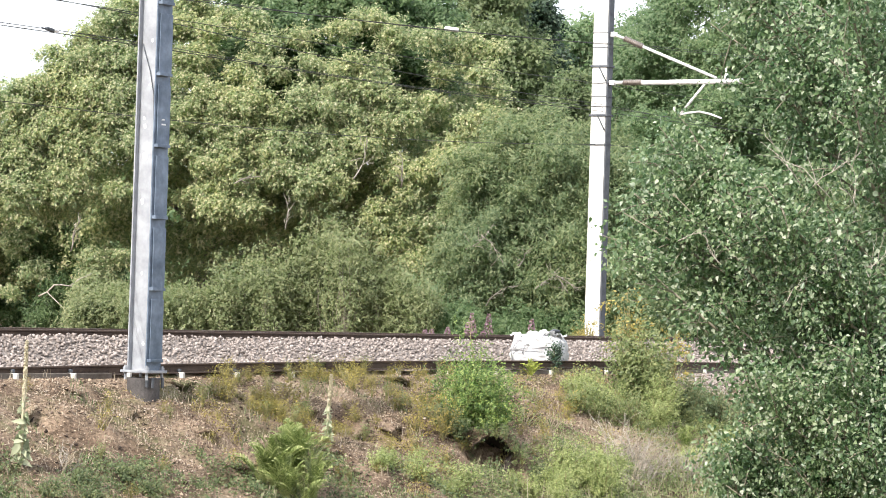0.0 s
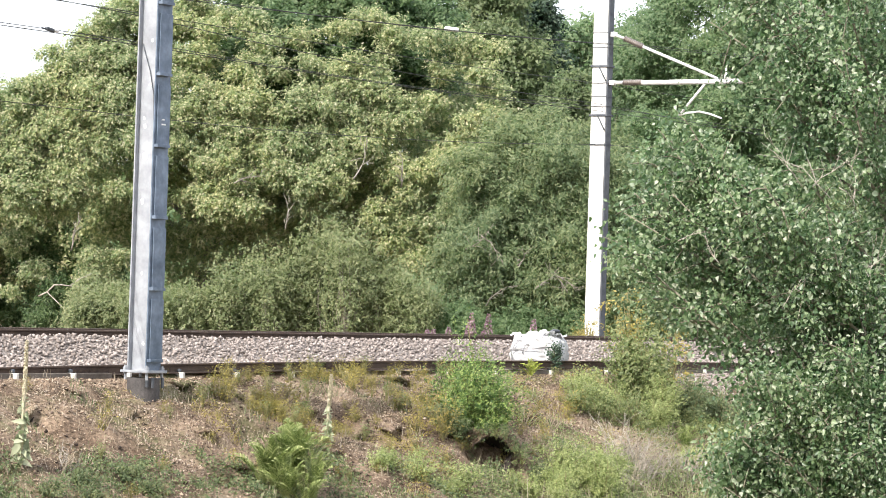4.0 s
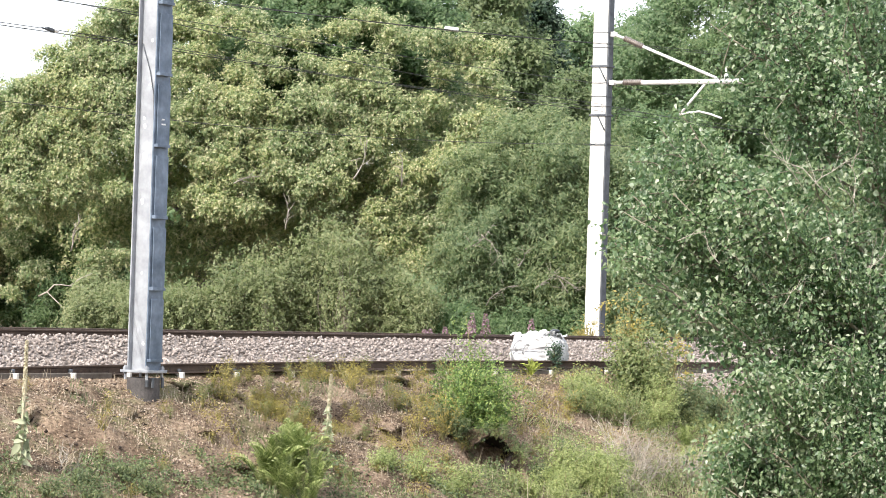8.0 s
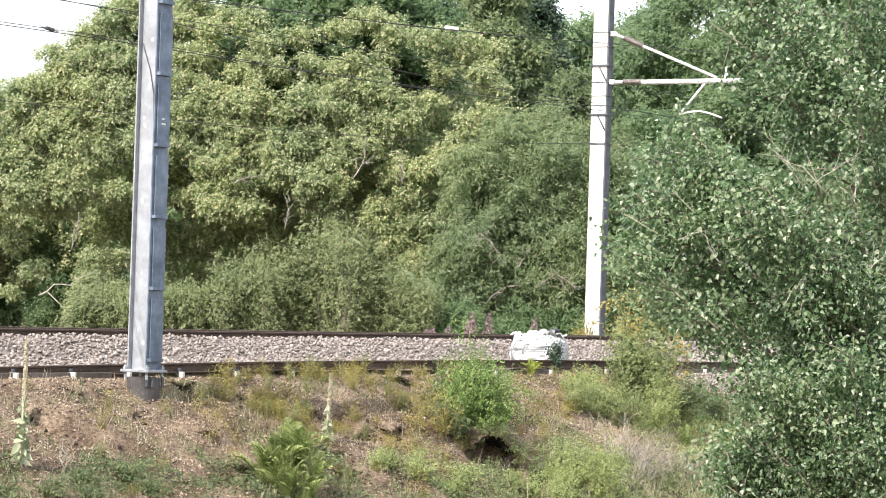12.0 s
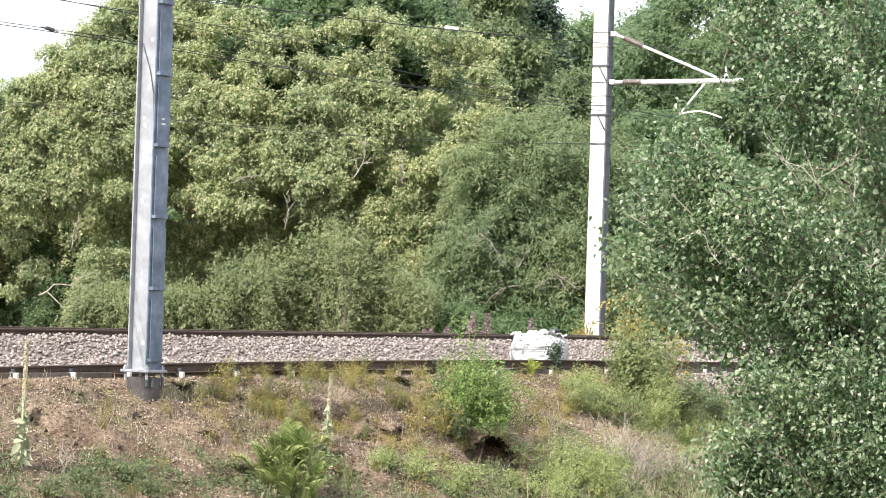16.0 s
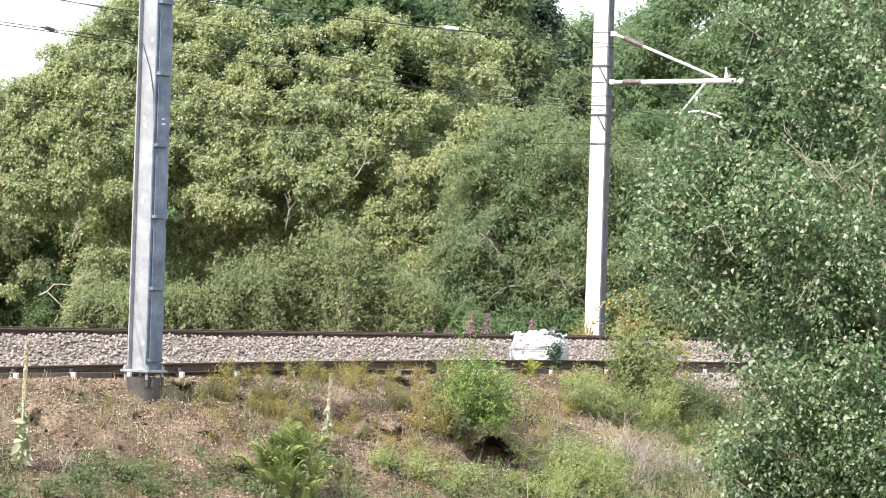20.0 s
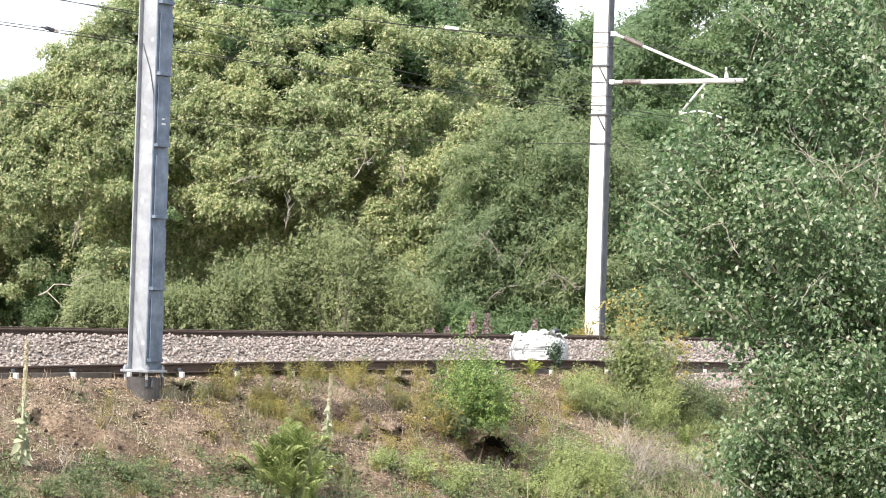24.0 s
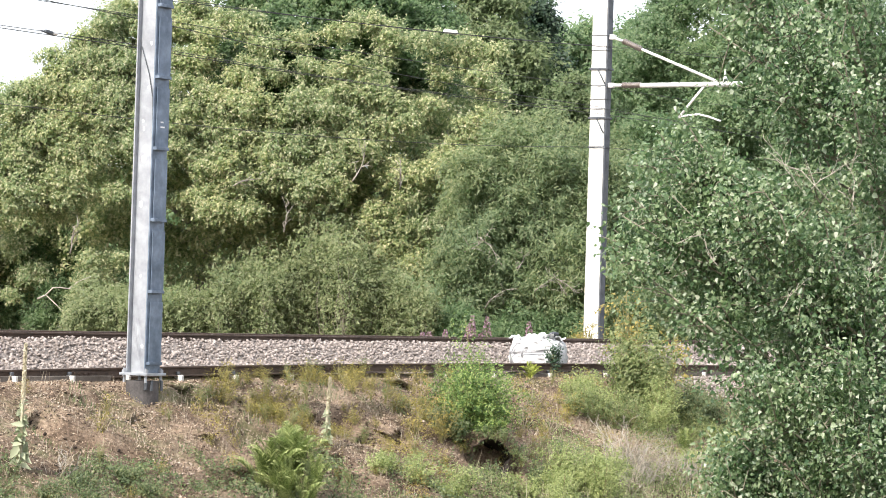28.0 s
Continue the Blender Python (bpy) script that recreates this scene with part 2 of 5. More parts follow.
def tube_data(points, radii, sides=6, caps=True):
    """Vertices and faces of a tapered tube along points."""
    pts = [Vector(p) for p in points]
    verts, faces = [], []
    for k, p in enumerate(pts):
        d = (pts[min(k + 1, len(pts) - 1)] - pts[max(k - 1, 0)]).normalized()
        a = d.orthogonal().normalized() if k == 0 else (a - d * a.dot(d)).normalized()
        b = d.cross(a)
        for s in range(sides):
            w = 2 * math.pi * s / sides
            verts.append(p + (a * math.cos(w) + b * math.sin(w)) * radii[k])
    for k in range(len(pts) - 1):
        for s in range(sides):
            s2 = (s + 1) % sides
            faces.append((k * sides + s, k * sides + s2, (k + 1) * sides + s2, (k + 1) * sides + s))
    if caps:
        faces += [tuple(range(sides))[::-1], tuple(range((len(pts) - 1) * sides, len(pts) * sides))]
    return verts, faces


def tubes_mesh(name, runs, mat, sides=6, smooth=True, joined=False):
    """One mesh of tubes; joined: the later ones spring from the nearest ring of the first."""
    verts, faces = [], []
    for points, radii in runs:
        v, f = tube_data(points, radii, sides)
        if joined and verts:
            near = min(range(len(runs[0][0])), key=lambda k: (Vector(runs[0][0][k]) - Vector(points[0])).length) * sides
            o = len(verts) - sides
            verts += v[sides:]
            faces += [tuple(i + near if i < sides else i + o for i in q) for q in f[:-2] + f[-1:]]
            continue
        o = len(verts)
        verts += v
        faces += [tuple(i + o for i in q) for q in f]
    return mesh_of(name, verts, faces, mat, smooth)


def unit(a):
    return a / np.maximum(np.linalg.norm(a, axis=1, keepdims=True), 1e-9)


def leaves_mesh(name, centre, facing, axis, length, width, mat, fold=0.12):
    """One folded five-cornered leaf of two faces at each centre; all arrays are n x 3, length and width n."""
    n = len(centre)
    f = unit(facing)
    a = unit(axis - f * (axis * f).sum(1, keepdims=True))
    s = np.cross(f, a)
    L, Wd = length[:, None], width[:, None]
    v = np.empty((n, 4, 3))
    v[:, 0] = centre - a * L * 0.5
    v[:, 1] = centre - a * L * 0.08 + s * Wd * 0.5 + f * Wd * fold
    v[:, 2] = centre + a * L * 0.5
    v[:, 3] = centre - a * L * 0.08 - s * Wd * 0.5 + f * Wd * fold
    idx = (np.arange(n)[:, None] * 4 + np.array([0, 1, 2, 0, 2, 3])).astype(np.int32)
    me = bpy.data.meshes.new(name)
    me.vertices.add(n * 4)
    me.vertices.foreach_set("co", v.astype(np.float32).ravel())
    me.loops.add(n * 6)
    me.loops.foreach_set("vertex_index", idx.ravel())
    me.polygons.add(n * 2)
    me.polygons.foreach_set("loop_start", np.arange(0, n * 6, 3, dtype=np.int32))
    me.materials.append(mat)
    me.update(calc_edges=True)
    return me


def small_leaves(name, centre, facing, axis, length, width, mat):
    """Far-off leaves, one three-cornered face each."""
    n = len(centre)
    f = unit(facing)
    a = unit(axis - f * (axis * f).sum(1, keepdims=True))
    s = np.cross(f, a)
    L, Wd = length[:, None], width[:, None]
    v = np.stack([centre - a * L * 0.4 + s * Wd * 0.5, centre + a * L * 0.6, centre - a * L * 0.4 - s * Wd * 0.5], 1)
    me = bpy.data.meshes.new(name)
    me.vertices.add(n * 3)
    me.vertices.foreach_set("co", v.astype(np.float32).ravel())
    me.loops.add(n * 3)
    me.loops.foreach_set("vertex_index", np.arange(n * 3, dtype=np.int32))
    me.polygons.add(n)
    me.polygons.foreach_set("loop_start", np.arange(0, n * 3, 3, dtype=np.int32))
    me.materials.append(mat)
    me.update(calc_edges=True)
    return me


def heart_leaves(name, centre, facing, axis, length, width, mat):
    """Broad leaves with rounded shoulders and a drawn-out tip, four faces each."""
    n = len(centre)
    f = unit(facing)
    a = unit(axis - f * (axis * f).sum(1, keepdims=True))
    s = np.cross(f, a)
    L, Wd = length[:, None], width[:, None]
    v = np.empty((n, 6, 3))
    for k, (along, across, lift) in enumerate(((-0.45, 0, 0), (-0.36, 0.40, 0.13), (-0.05, 0.46, 0.20), (0.55, 0, -0.06), (-0.05, -0.46, 0.20), (-0.36, -0.40, 0.13))):
        v[:, k] = centre + a * L * along + s * Wd * across + f * Wd * lift
    idx = (np.arange(n)[:, None] * 6 + np.array([0, 1, 2, 0, 2, 3, 0, 3, 4, 0, 4, 5])).astype(np.int32)
    me = bpy.data.meshes.new(name)
    me.vertices.add(n * 6)
    me.vertices.foreach_set("co", v.astype(np.float32).ravel())
    me.loops.add(n * 12)
    me.loops.foreach_set("vertex_index", idx.ravel())
    me.polygons.add(n * 4)
    me.polygons.foreach_set("loop_start", np.arange(0, n * 12, 3, dtype=np.int32))
    me.materials.append(mat)
    me.update(calc_edges=True)
    return me


def bare_runs(rng, p, d, length, thick, forks=4):
    """A crooked leafless branch with side twigs, as tubes."""
    d = Vector(d).normalized()
    pts, runs = [Vector(p)], []
    for j in range(5):
        d = (d + Vector(rng.normal(scale=0.22, size=3))).normalized()
        pts.append(pts[-1] + d * length / 5)
    runs.append((pts, [thick * (1.0 - 0.16 * j) for j in range(6)]))
    for j in range(forks):
        q = pts[1 + j % 4]
        e = (d + Vector(rng.normal(scale=0.75, size=3))).normalized()
        m = q + e * length * 0.18
        runs.append(([q, m, m + (e + Vector(rng.normal(scale=0.4, size=3))).normalized() * length * 0.2], [thick * 0.55, thick * 0.42, thick * 0.2]))
    return runs


SPRIG = 7


def sprigs(rng, seeds, d, size, droop, spread):
    """Leaves set along short hanging sprigs that start at the seeds: centres, facings, axes."""
    n = len(seeds)
    run = unit(d * 0.7 + np.array([0, 0, -droop]) + rng.normal(scale=0.55, size=(n, 3)))
    face = unit(d * 0.7 + np.array([-0.3, -0.4, 0.5]) + rng.normal(scale=spread * 0.45, size=(n, 3)))
    k = np.tile(np.arange(SPRIG), n)
    run, face, start = np.repeat(run, SPRIG, 0), np.repeat(face, SPRIG, 0), np.repeat(seeds, SPRIG, 0)
    m = n * SPRIG
    p = start + run * (k * size * 0.5)[:, None] + rng.normal(scale=size * 0.42, size=(m, 3))
    return p, unit(face + rng.normal(scale=0.3, size=(m, 3))), unit(run + np.array([0, 0, -0.25]) + rng.normal(scale=0.55, size=(m, 3)))


def clump_leaves(rng, clumps, per_m2, size, droop=0.35, spread=0.75, behind=0.05, ragged=0.22, even=False):
    """Leaves over the shells of rounded clumps (x, y, z, rx, ry, rz): centres, facings, axes."""
    C, Fc, A = [], [], []
    back = np.mean([q[1] for q in clumps]) + 0.4
    for cx, cy, cz, rx, ry, rz in clumps:
        thin = 0.08 if cy > back and not even else 1.0  # the crown is thinner on its shaded north side
        r = (rx + ry + rz) / 3
        for k in range(8):
            o = unit(rng.normal(size=(1, 3)) + np.array([[0, 0, 0.25]]))[0]
            mid = np.array([cx, cy, cz]) + o * np.array([rx, ry, rz]) * rng.uniform(0.35, 0.75)
            pr = r * rng.uniform(0.36, 0.6)
            n = int(4 * math.pi * pr * pr * per_m2 * 0.5 * thin / SPRIG)
            d = unit(rng.normal(size=(n, 3)))
            keep = (d[:, 1] < 0.25) | (rng.random(n) < behind)
            keep &= (d[:, 2] > -0.35) | (rng.random(n) < 0.35)
            d = d[keep]
            n = len(d)
            rad = 0.88 + rng.normal(scale=ragged * 1.25, size=n) - np.abs(rng.normal(scale=ragged, size=n)) * 0.9
            p, f, a = sprigs(rng, mid + d * np.array([pr, pr, pr * 0.85]) * rad[:, None], d, size, droop, spread)
            C.append(p)
            Fc.append(f)
            A.append(a)
    C, Fc, A = np.concatenate(C), np.concatenate(Fc), np.concatenate(A)
    L = size * rng.uniform(0.7, 1.3, len(C))
    return C, Fc, A, L


def crown_clumps(rng, centre, radii, count, rmin, rmax, flat=0.8, low=-0.75):
    """Clumps set over an egg-shaped crown, evenly apart, with a few inside it."""
    out = []
    golden = math.pi * (3 - math.sqrt(5))
    for k in range(count):
        z = 1 - 2 * (k + 0.5) / count
        if z < low:
            continue
        s, w = math.sqrt(1 - z * z), golden * k + rng.uniform(-0.25, 0.25)
        q = rng.uniform(0.72, 0.97)
        r = rng.uniform(rmin, rmax)
        out.append((centre[0] + radii[0] * q * s * math.cos(w), centre[1] + radii[1] * q * s * math.sin(w),
                    centre[2] + radii[2] * q * z, r, r, r * flat))
    return out


def tree(name, label, category, base, trunk_r, clumps, per_m2, size, mat, seed, limbs=14, dead=(), aspect=0.72, droop=0.35, spread=0.75, group="", fill=0, crest=1.0, inner=()):
    """A tree: trunk with limbs, a crown of leaves over clumps, a few bare branches."""
    rng = np.random.default_rng(seed)
    bz = ground_z(base[0], base[1])
    top = max(c[2] for c in clumps) - bz
    t = tagged(new(name), label, category, group)
    t.matrix_basis = pose(base[0], base[1], bz)
    loc = [(c[0] - base[0], c[1] - base[1], c[2] - bz, *c[3:]) for c in clumps]
    lean = rng.uniform(-0.3, 0.3, 2)
    spine = [Vector((lean[0] * k, lean[1] * k, top * 0.85 * k - 0.15 * (k == 0))) for k in np.linspace(0, 1, 7)]
    runs = [(spine, [trunk_r * (1.25 - k) for k in np.linspace(0, 1.0, 7)])]
    under(new("trunk", tubes_mesh("trunk", runs, BARK, 9)), t)
    body = [(q[0] - base[0], q[1] - base[1], q[2] - bz, *q[3:]) for q in inner]
    ends = body or loc
    order = rng.permutation(len(ends))[:limbs]
    for k in order:
        c = Vector(ends[k][:3])
        if c.z < 0.36 * top:
            continue
        q = min(0.9, max(0.15, (c.z / top) * 0.7))
        s = Vector((lean[0] * q, lean[1] * q, top * 0.85 * q))
        mid = (s + c) / 2 + Vector(rng.normal(scale=0.15, size=3))
        under(new("limb", tubes_mesh("limb", [([s, mid, c], [trunk_r * 0.26, trunk_r * 0.15, trunk_r * 0.05])], BARK, 6)), t)
    C, Fc, A, L = clump_leaves(rng, loc, per_m2, size, droop, spread, even=bool(inner))
    if inner:  # thinner masses deep in the crown, behind the billows
        C2, F2, A2, L2 = clump_leaves(rng, body, 220, size * 1.5, droop, spread)
        C, Fc, A, L = (np.concatenate(q) for q in ((C, C2), (Fc, F2), (A, A2), (L, L2)))
        loc = body
    if fill:  # leaves through the body of the crown, so that it closes between the billows
        lo, hi = np.array([q[:3] for q in loc]).min(0), np.array([q[:3] for q in loc]).max(0)
        mid, half = (lo + hi) / 2, ((hi - lo) / 2 + 0.15) * np.array([1, 0.86, 1])
        d = unit(rng.normal(size=(fill // SPRIG, 3)))
        d = d[((d[:, 1] < 0.2) | (rng.random(len(d)) < 0.2)) & ((d[:, 2] < 0.35) | (rng.random(len(d)) < crest))]
        lump = np.array([noise.noise(tuple(q * 3.2 + mid)) + 0.5 * noise.noise(tuple(q * 7.5)) for q in d])
        d2 = d * (0.82 + 0.14 * lump + rng.uniform(-0.14, 0.06, len(d)))[:, None]
        p, f, a = sprigs(rng, mid + d2 * half, d, size, droop, spread)
        C, Fc, A = np.concatenate([C, p]), np.concatenate([Fc, f]), np.concatenate([A, a])
        L = np.concatenate([L, size * rng.uniform(0.85, 1.45, len(p))])
    under(new("crown", small_leaves("crown", C, Fc, A, L * 1.12, L * aspect * 1.12, mat)), t)
    for x, y, z, dx, dz, ln in dead:
        runs = bare_runs(rng, (x - base[0], y - base[1], z - bz), (dx, -0.15, dz), ln, 0.008 + 0.034 * trunk_r, 8)
        under(new("bare_branch", tubes_mesh("bare_branch", runs, DEADWOOD, 5, True, True)), t)
    return t


def bush(name, label, category, base, h, r, stems, n, size, mat, seed, aspect=0.5, up=0.4, group="", taper=0.5, stem_mat=None, fuzz=1.0, far=False, lean=(0.0, 0.0), clear=0.0):
    """A leafy bush: thin stems from one root, leaves set along their outer parts."""
    rng = np.random.default_rng(seed)
    bz = ground_z(base[0], base[1])
    t = tagged(new(name), label, category, group)
    t.matrix_basis = pose(base[0], base[1], bz)
    runs, C, A, Fc = [], [], [], []
    for k in range(stems):
        w, q = rng.uniform(0, 2 * math.pi), math.sqrt(rng.uniform(0, 1))
        tip = Vector((r * q * math.cos(w), r * q * math.sin(w), h * (1 - taper * q * q) * rng.uniform(0.62, 1.0) * (1 + 0.3 * noise.noise((math.cos(w) * q * 1.8, math.sin(w) * q * 1.8, seed * 1.37)))))
        if k % 6 == 5 and not far:
            tip.z *= 1.22  # a shoot that stands out
        tip += Vector((lean[0], lean[1], 0)) * (tip.z / h)
        pts = [Vector((0, 0, -0.04)), Vector((tip.x * 0.3, tip.y * 0.3, tip.z * 0.4)) + Vector(rng.normal(scale=0.03 * h, size=3)), tip]
        thick = (0.005 + 0.005 * h) * (0.5 if far else 1.0)
        runs.append((pts[:2] + [pts[1].lerp(tip, 0.6)] if far else pts, [thick, thick * 0.7, thick * 0.25]))
        m = max(2, int(n / stems * rng.uniform(0.5, 1.5) / SPRIG))
        s = rng.beta(2.2, 1.1, m)
        P = np.array(pts)
        line = np.where(s[:, None] < 0.5, P[0] + (P[1] - P[0]) * s[:, None] * 2, P[1] + (P[2] - P[1]) * (s[:, None] * 2 - 1))
        off = rng.normal(scale=1.0, size=(m, 3)) * np.array([1, 1, 0.8]) * (0.05 * h + 0.08 * r) * fuzz
        p, f, a = sprigs(rng, line + off, unit(off + np.array([0, 0, 0.06])), size, -0.35 * up, 0.9)
        C.append(p)
        Fc.append(f)
        A.append(a)
    under(new("stem", tubes_mesh("stem", runs, stem_mat or (SHOOT if far else STEM), 5, True, True)), t)
    C, A, Fc = np.concatenate(C), np.concatenate(A), np.concatenate(Fc)
    keep = C[:, 2] > clear
    C, A, Fc = C[keep], A[keep], Fc[keep]
    L = size * rng.uniform(0.65, 1.35, len(C))
    if far:
        under(new("foliage", small_leaves("foliage", C, Fc, A, L * 1.15, L * aspect * 1.2, mat)), t)
    else:
        under(new("foliage", leaves_mesh("foliage", C, Fc, A, L, L * aspect, mat)), t)
    return t


# ---- ground ----
def build_ground():
    us = np.concatenate([[-900, -450, -220, -110, -60, -40, -28], np.arange(-12, -5, 0.5), np.arange(-5, 27, 0.1), np.arange(27, 44, 0.5), [46, 52, 60, 75, 100, 150, 250, 450, 900]])
    vs = np.concatenate([[-900, -400, -200, -100, -60, -35, -20, -12, -8], np.arange(-6, 0, 0.12), np.arange(0, 6, 0.07), np.arange(6.2, 9, 0.3), np.arange(9.5, 30, 1.0), [40, 60, 120, 300, 900]])
    verts = [(*world_at(u, v), height_uv(u, v)) for u in us for v in vs]
    n = len(vs)
    faces = [(i * n + j, i * n + j + 1, (i + 1) * n + j + 1, (i + 1) * n + j) for i in range(len(us) - 1) for j in range(n - 1)]
    g = new("ground", mesh_of("ground", verts, faces, SOIL, True))
    return tagged(g, "bare brown railway bank with chips and moss", "ground", kind="structure")


build_ground()


# ---- track ----
def rail(name, label, a, b, rise=0.0, joint=9.0):
    """A flat-bottomed rail between two plan points (x, y, top z), with a slight rise midway."""
    prof = [(-0.07, 0), (0.07, 0), (0.07, 0.012), (0.012, 0.03), (0.009, 0.118), (0.035, 0.128), (0.036, 0.15), (0.028, 0.159),
            (-0.028, 0.159), (-0.036, 0.15), (-0.035, 0.128), (-0.009, 0.118), (-0.012, 0.03), (-0.07, 0.012)]
    a, b = Vector(a), Vector(b)
    d = (b - a).normalized()
    side = Vector((d.y, -d.x, 0))
    t = tagged(new(name), label, "rail")
    t.matrix_basis = Matrix.Translation(a)
    m, total = len(prof), (b - a).length
    lengths = max(1, round(total / joint))

    def spot(q):
        return (b - a) * q + Vector((0, 0, rise * math.sin(math.pi * q) - 0.159))

    for n in range(lengths):
        q0, q1, verts, faces, steps = n / lengths, (n + 1) / lengths - 0.006 / total, [], [], 10
        for k in range(steps + 1):
            p = spot(q0 + (q1 - q0) * k / steps)
            verts += [p + side * x + Vector((0, 0, z)) for x, z in prof]
        for k in range(steps):
            faces += [(k * m + i, k * m + (i + 1) % m, (k + 1) * m + (i + 1) % m, (k + 1) * m + i) for i in range(m)]
        faces += [tuple(range(m))[::-1], tuple(range(steps * m, steps * m + m))]
        ob = under(new("rail_length", mesh_of("rail_length", verts, faces, RUST)), t)
        ob.data.materials.append(WORN)
        for p in ob.data.polygons:
            if p.index < steps * m and p.index % m == 7:
                p.material_index = 1
        if n:
            p = spot(q0)
            turn = Matrix.Translation(p) @ Matrix(((d.x, side.x, 0, 0), (d.y, side.y, 0, 0), (0, 0, 1, 0), (0, 0, 0, 1)))
            plate = part("fishplate", boxed(0.5, 0.024, 0.09, turn @ pose(0, 0.024, 0.075), 0.004), RUST, t, "rusty bolted fishplate")
            for e in (-0.18, -0.06, 0.06, 0.18):
                part("bolt", boxed(0.03, 0.02, 0.03, turn @ pose(e, 0.044, 0.075), 0.004), RUST, plate)
    return t


def at_line(u, v, z):
    return (*world_at(u, v), z)


rail("running_rail", "dark rusty running rail on ballast", at_line(-30, -1.69, 1.055), at_line(60, -1.69, 1.055))
rail("running_rail", "dark rusty running rail on ballast", at_line(-30, -3.125, 1.055), at_line(60, -3.125, 1.055))
rail("edge_rail", "rusty old rail along the foot of the ballast", at_line(-5, -0.19, 0.45), at_line(30, 1.14, 0.535), 0.129, 7.0)


ICO = [(0, -0.5257, 0.8507), (0.8507, 0, 0.5257), (0.8507, 0, -0.5257), (-0.8507, 0, -0.5257), (-0.8507, 0, 0.5257), (-0.5257, 0.8507, 0),
       (0.5257, 0.8507, 0), (0.5257, -0.8507, 0), (-0.5257, -0.8507, 0), (0, -0.5257, -0.8507), (0, 0.5257, -0.8507), (0, 0.5257, 0.8507)]
ICOF = [(1, 2, 6), (1, 7, 2), (3, 4, 5), (4, 3, 8), (6, 5, 11), (5, 6, 10), (9, 10, 2), (10, 9, 3), (7, 8, 9), (8, 7, 0),
        (11, 0, 1), (0, 11, 4), (6, 2, 10), (1, 6, 11), (3, 5, 10), (5, 4, 11), (2, 7, 9), (7, 1, 0), (3, 9, 8), (4, 8, 0)]


OCT = [(1, 0, 0), (-1, 0, 0), (0, 1, 0), (0, -1, 0), (0, 0, 1), (0, 0, -1)]
OCTF = [(0, 2, 4), (2, 1, 4), (1, 3, 4), (3, 0, 4), (2, 0, 5), (1, 2, 5), (3, 1, 5), (0, 3, 5)]


def stones_mesh(name, centres, sizes, squash, mat, rng, form=None):
    """Broken stones: a knocked-about twenty-sided lump at each centre."""
    n = len(centres)
    shape, sides = form or (ICO, ICOF)
    nv, nf = len(shape), len(sides)
    base = np.array(shape)[None] * (1 + rng.uniform(-0.4, 0.35, (n, nv, 1)))
    base = base * rng.uniform(0.65, 1.3, (n, 1, 3)) * np.array([1, 1, squash])
    w, tilt = rng.uniform(0, 6.28, n), rng.normal(scale=0.5, size=n)
    ca, sa, cb, sb = np.cos(w)[:, None], np.sin(w)[:, None], np.cos(tilt)[:, None], np.sin(tilt)[:, None]
    x, y, z = base[..., 0], base[..., 1], base[..., 2]
    y, z = y * cb - z * sb, y * sb + z * cb
    x, y = x * ca - y * sa, x * sa + y * ca
    v = np.stack([x, y, z], -1) * (sizes[:, None, None] * 0.5) + centres[:, None]
    idx = (np.arange(n)[:, None, None] * nv + np.array(sides)[None]).astype(np.int32)
    me = bpy.data.meshes.new(name)
    me.vertices.add(n * nv)
    me.vertices.foreach_set("co", v.astype(np.float32).ravel())
    me.loops.add(n * nf * 3)
    me.loops.foreach_set("vertex_index", idx.ravel())
    me.polygons.add(n * nf)
    me.polygons.foreach_set("loop_start", np.arange(0, n * nf * 3, 3, dtype=np.int32))
    me.materials.append(mat)
    me.update(calc_edges=True)
    return me


def build_ballast():
    rng = np.random.default_rng(11)
    us, qs = np.arange(-30, 60.1, 0.5), np.linspace(0, 1, 40)
    verts, faces = [], []
    for u in us:
        for q in qs:
            v = -4.0 + q * (3.93 + drift(u))
            verts.append((*world_at(u, v), height_uv(u, v) + 0.012))
    n = len(qs)
    for i in range(len(us) - 1):
        faces += [(i * n + j, i * n + j + 1, (i + 1) * n + j + 1, (i + 1) * n + j) for j in range(n - 1)]
    tagged(new("ballast_bed", mesh_of("ballast_bed", verts, faces, GRAVEL, True)), "grey crushed stone bed under the line", "ballast", kind="structure")
    C, S = [], []
    for _ in range(52000):
        u = rng.uniform(-3, 36)
        v = -3.7 + rng.uniform(0, 1) * (3.6 + drift(u))
        if v < -1.8 and rng.random() < 0.75:
            continue
        if abs(v + 1.69) < 0.09 or abs(v + 3.125) < 0.09:
            continue
        C.append((*world_at(u, v), height_uv(u, v) + rng.uniform(0.0, 0.05)))
        S.append(rng.uniform(0.042, 0.095))
    ob = new("ballast", stones_mesh("ballast", np.array(C), np.array(S), 0.72, STONE, rng, (OCT, OCTF)))
    tagged(ob, "loose grey and pinkish crushed ballast stones", "ballast", kind="stuff")
    # a spill of stones in front of the edge rail, further along
    C, S = [], []
    for _ in range(2600):
        u, w = rng.normal(22.5, 1.3), abs(rng.normal(0.5, 0.4)) + 0.15
        v = w + drift(u)
        C.append((*world_at(u, v), height_uv(u, v) + 0.01))
        S.append(rng.uniform(0.04, 0.075))
    ob = new("spilled_ballast", stones_mesh("spilled_ballast", np.array(C), np.array(S), 0.85, STONE, rng, (OCT, OCTF)))
    tagged(ob, "pale ballast stones spilled down the bank", "ballast", kind="stuff")


build_ballast()


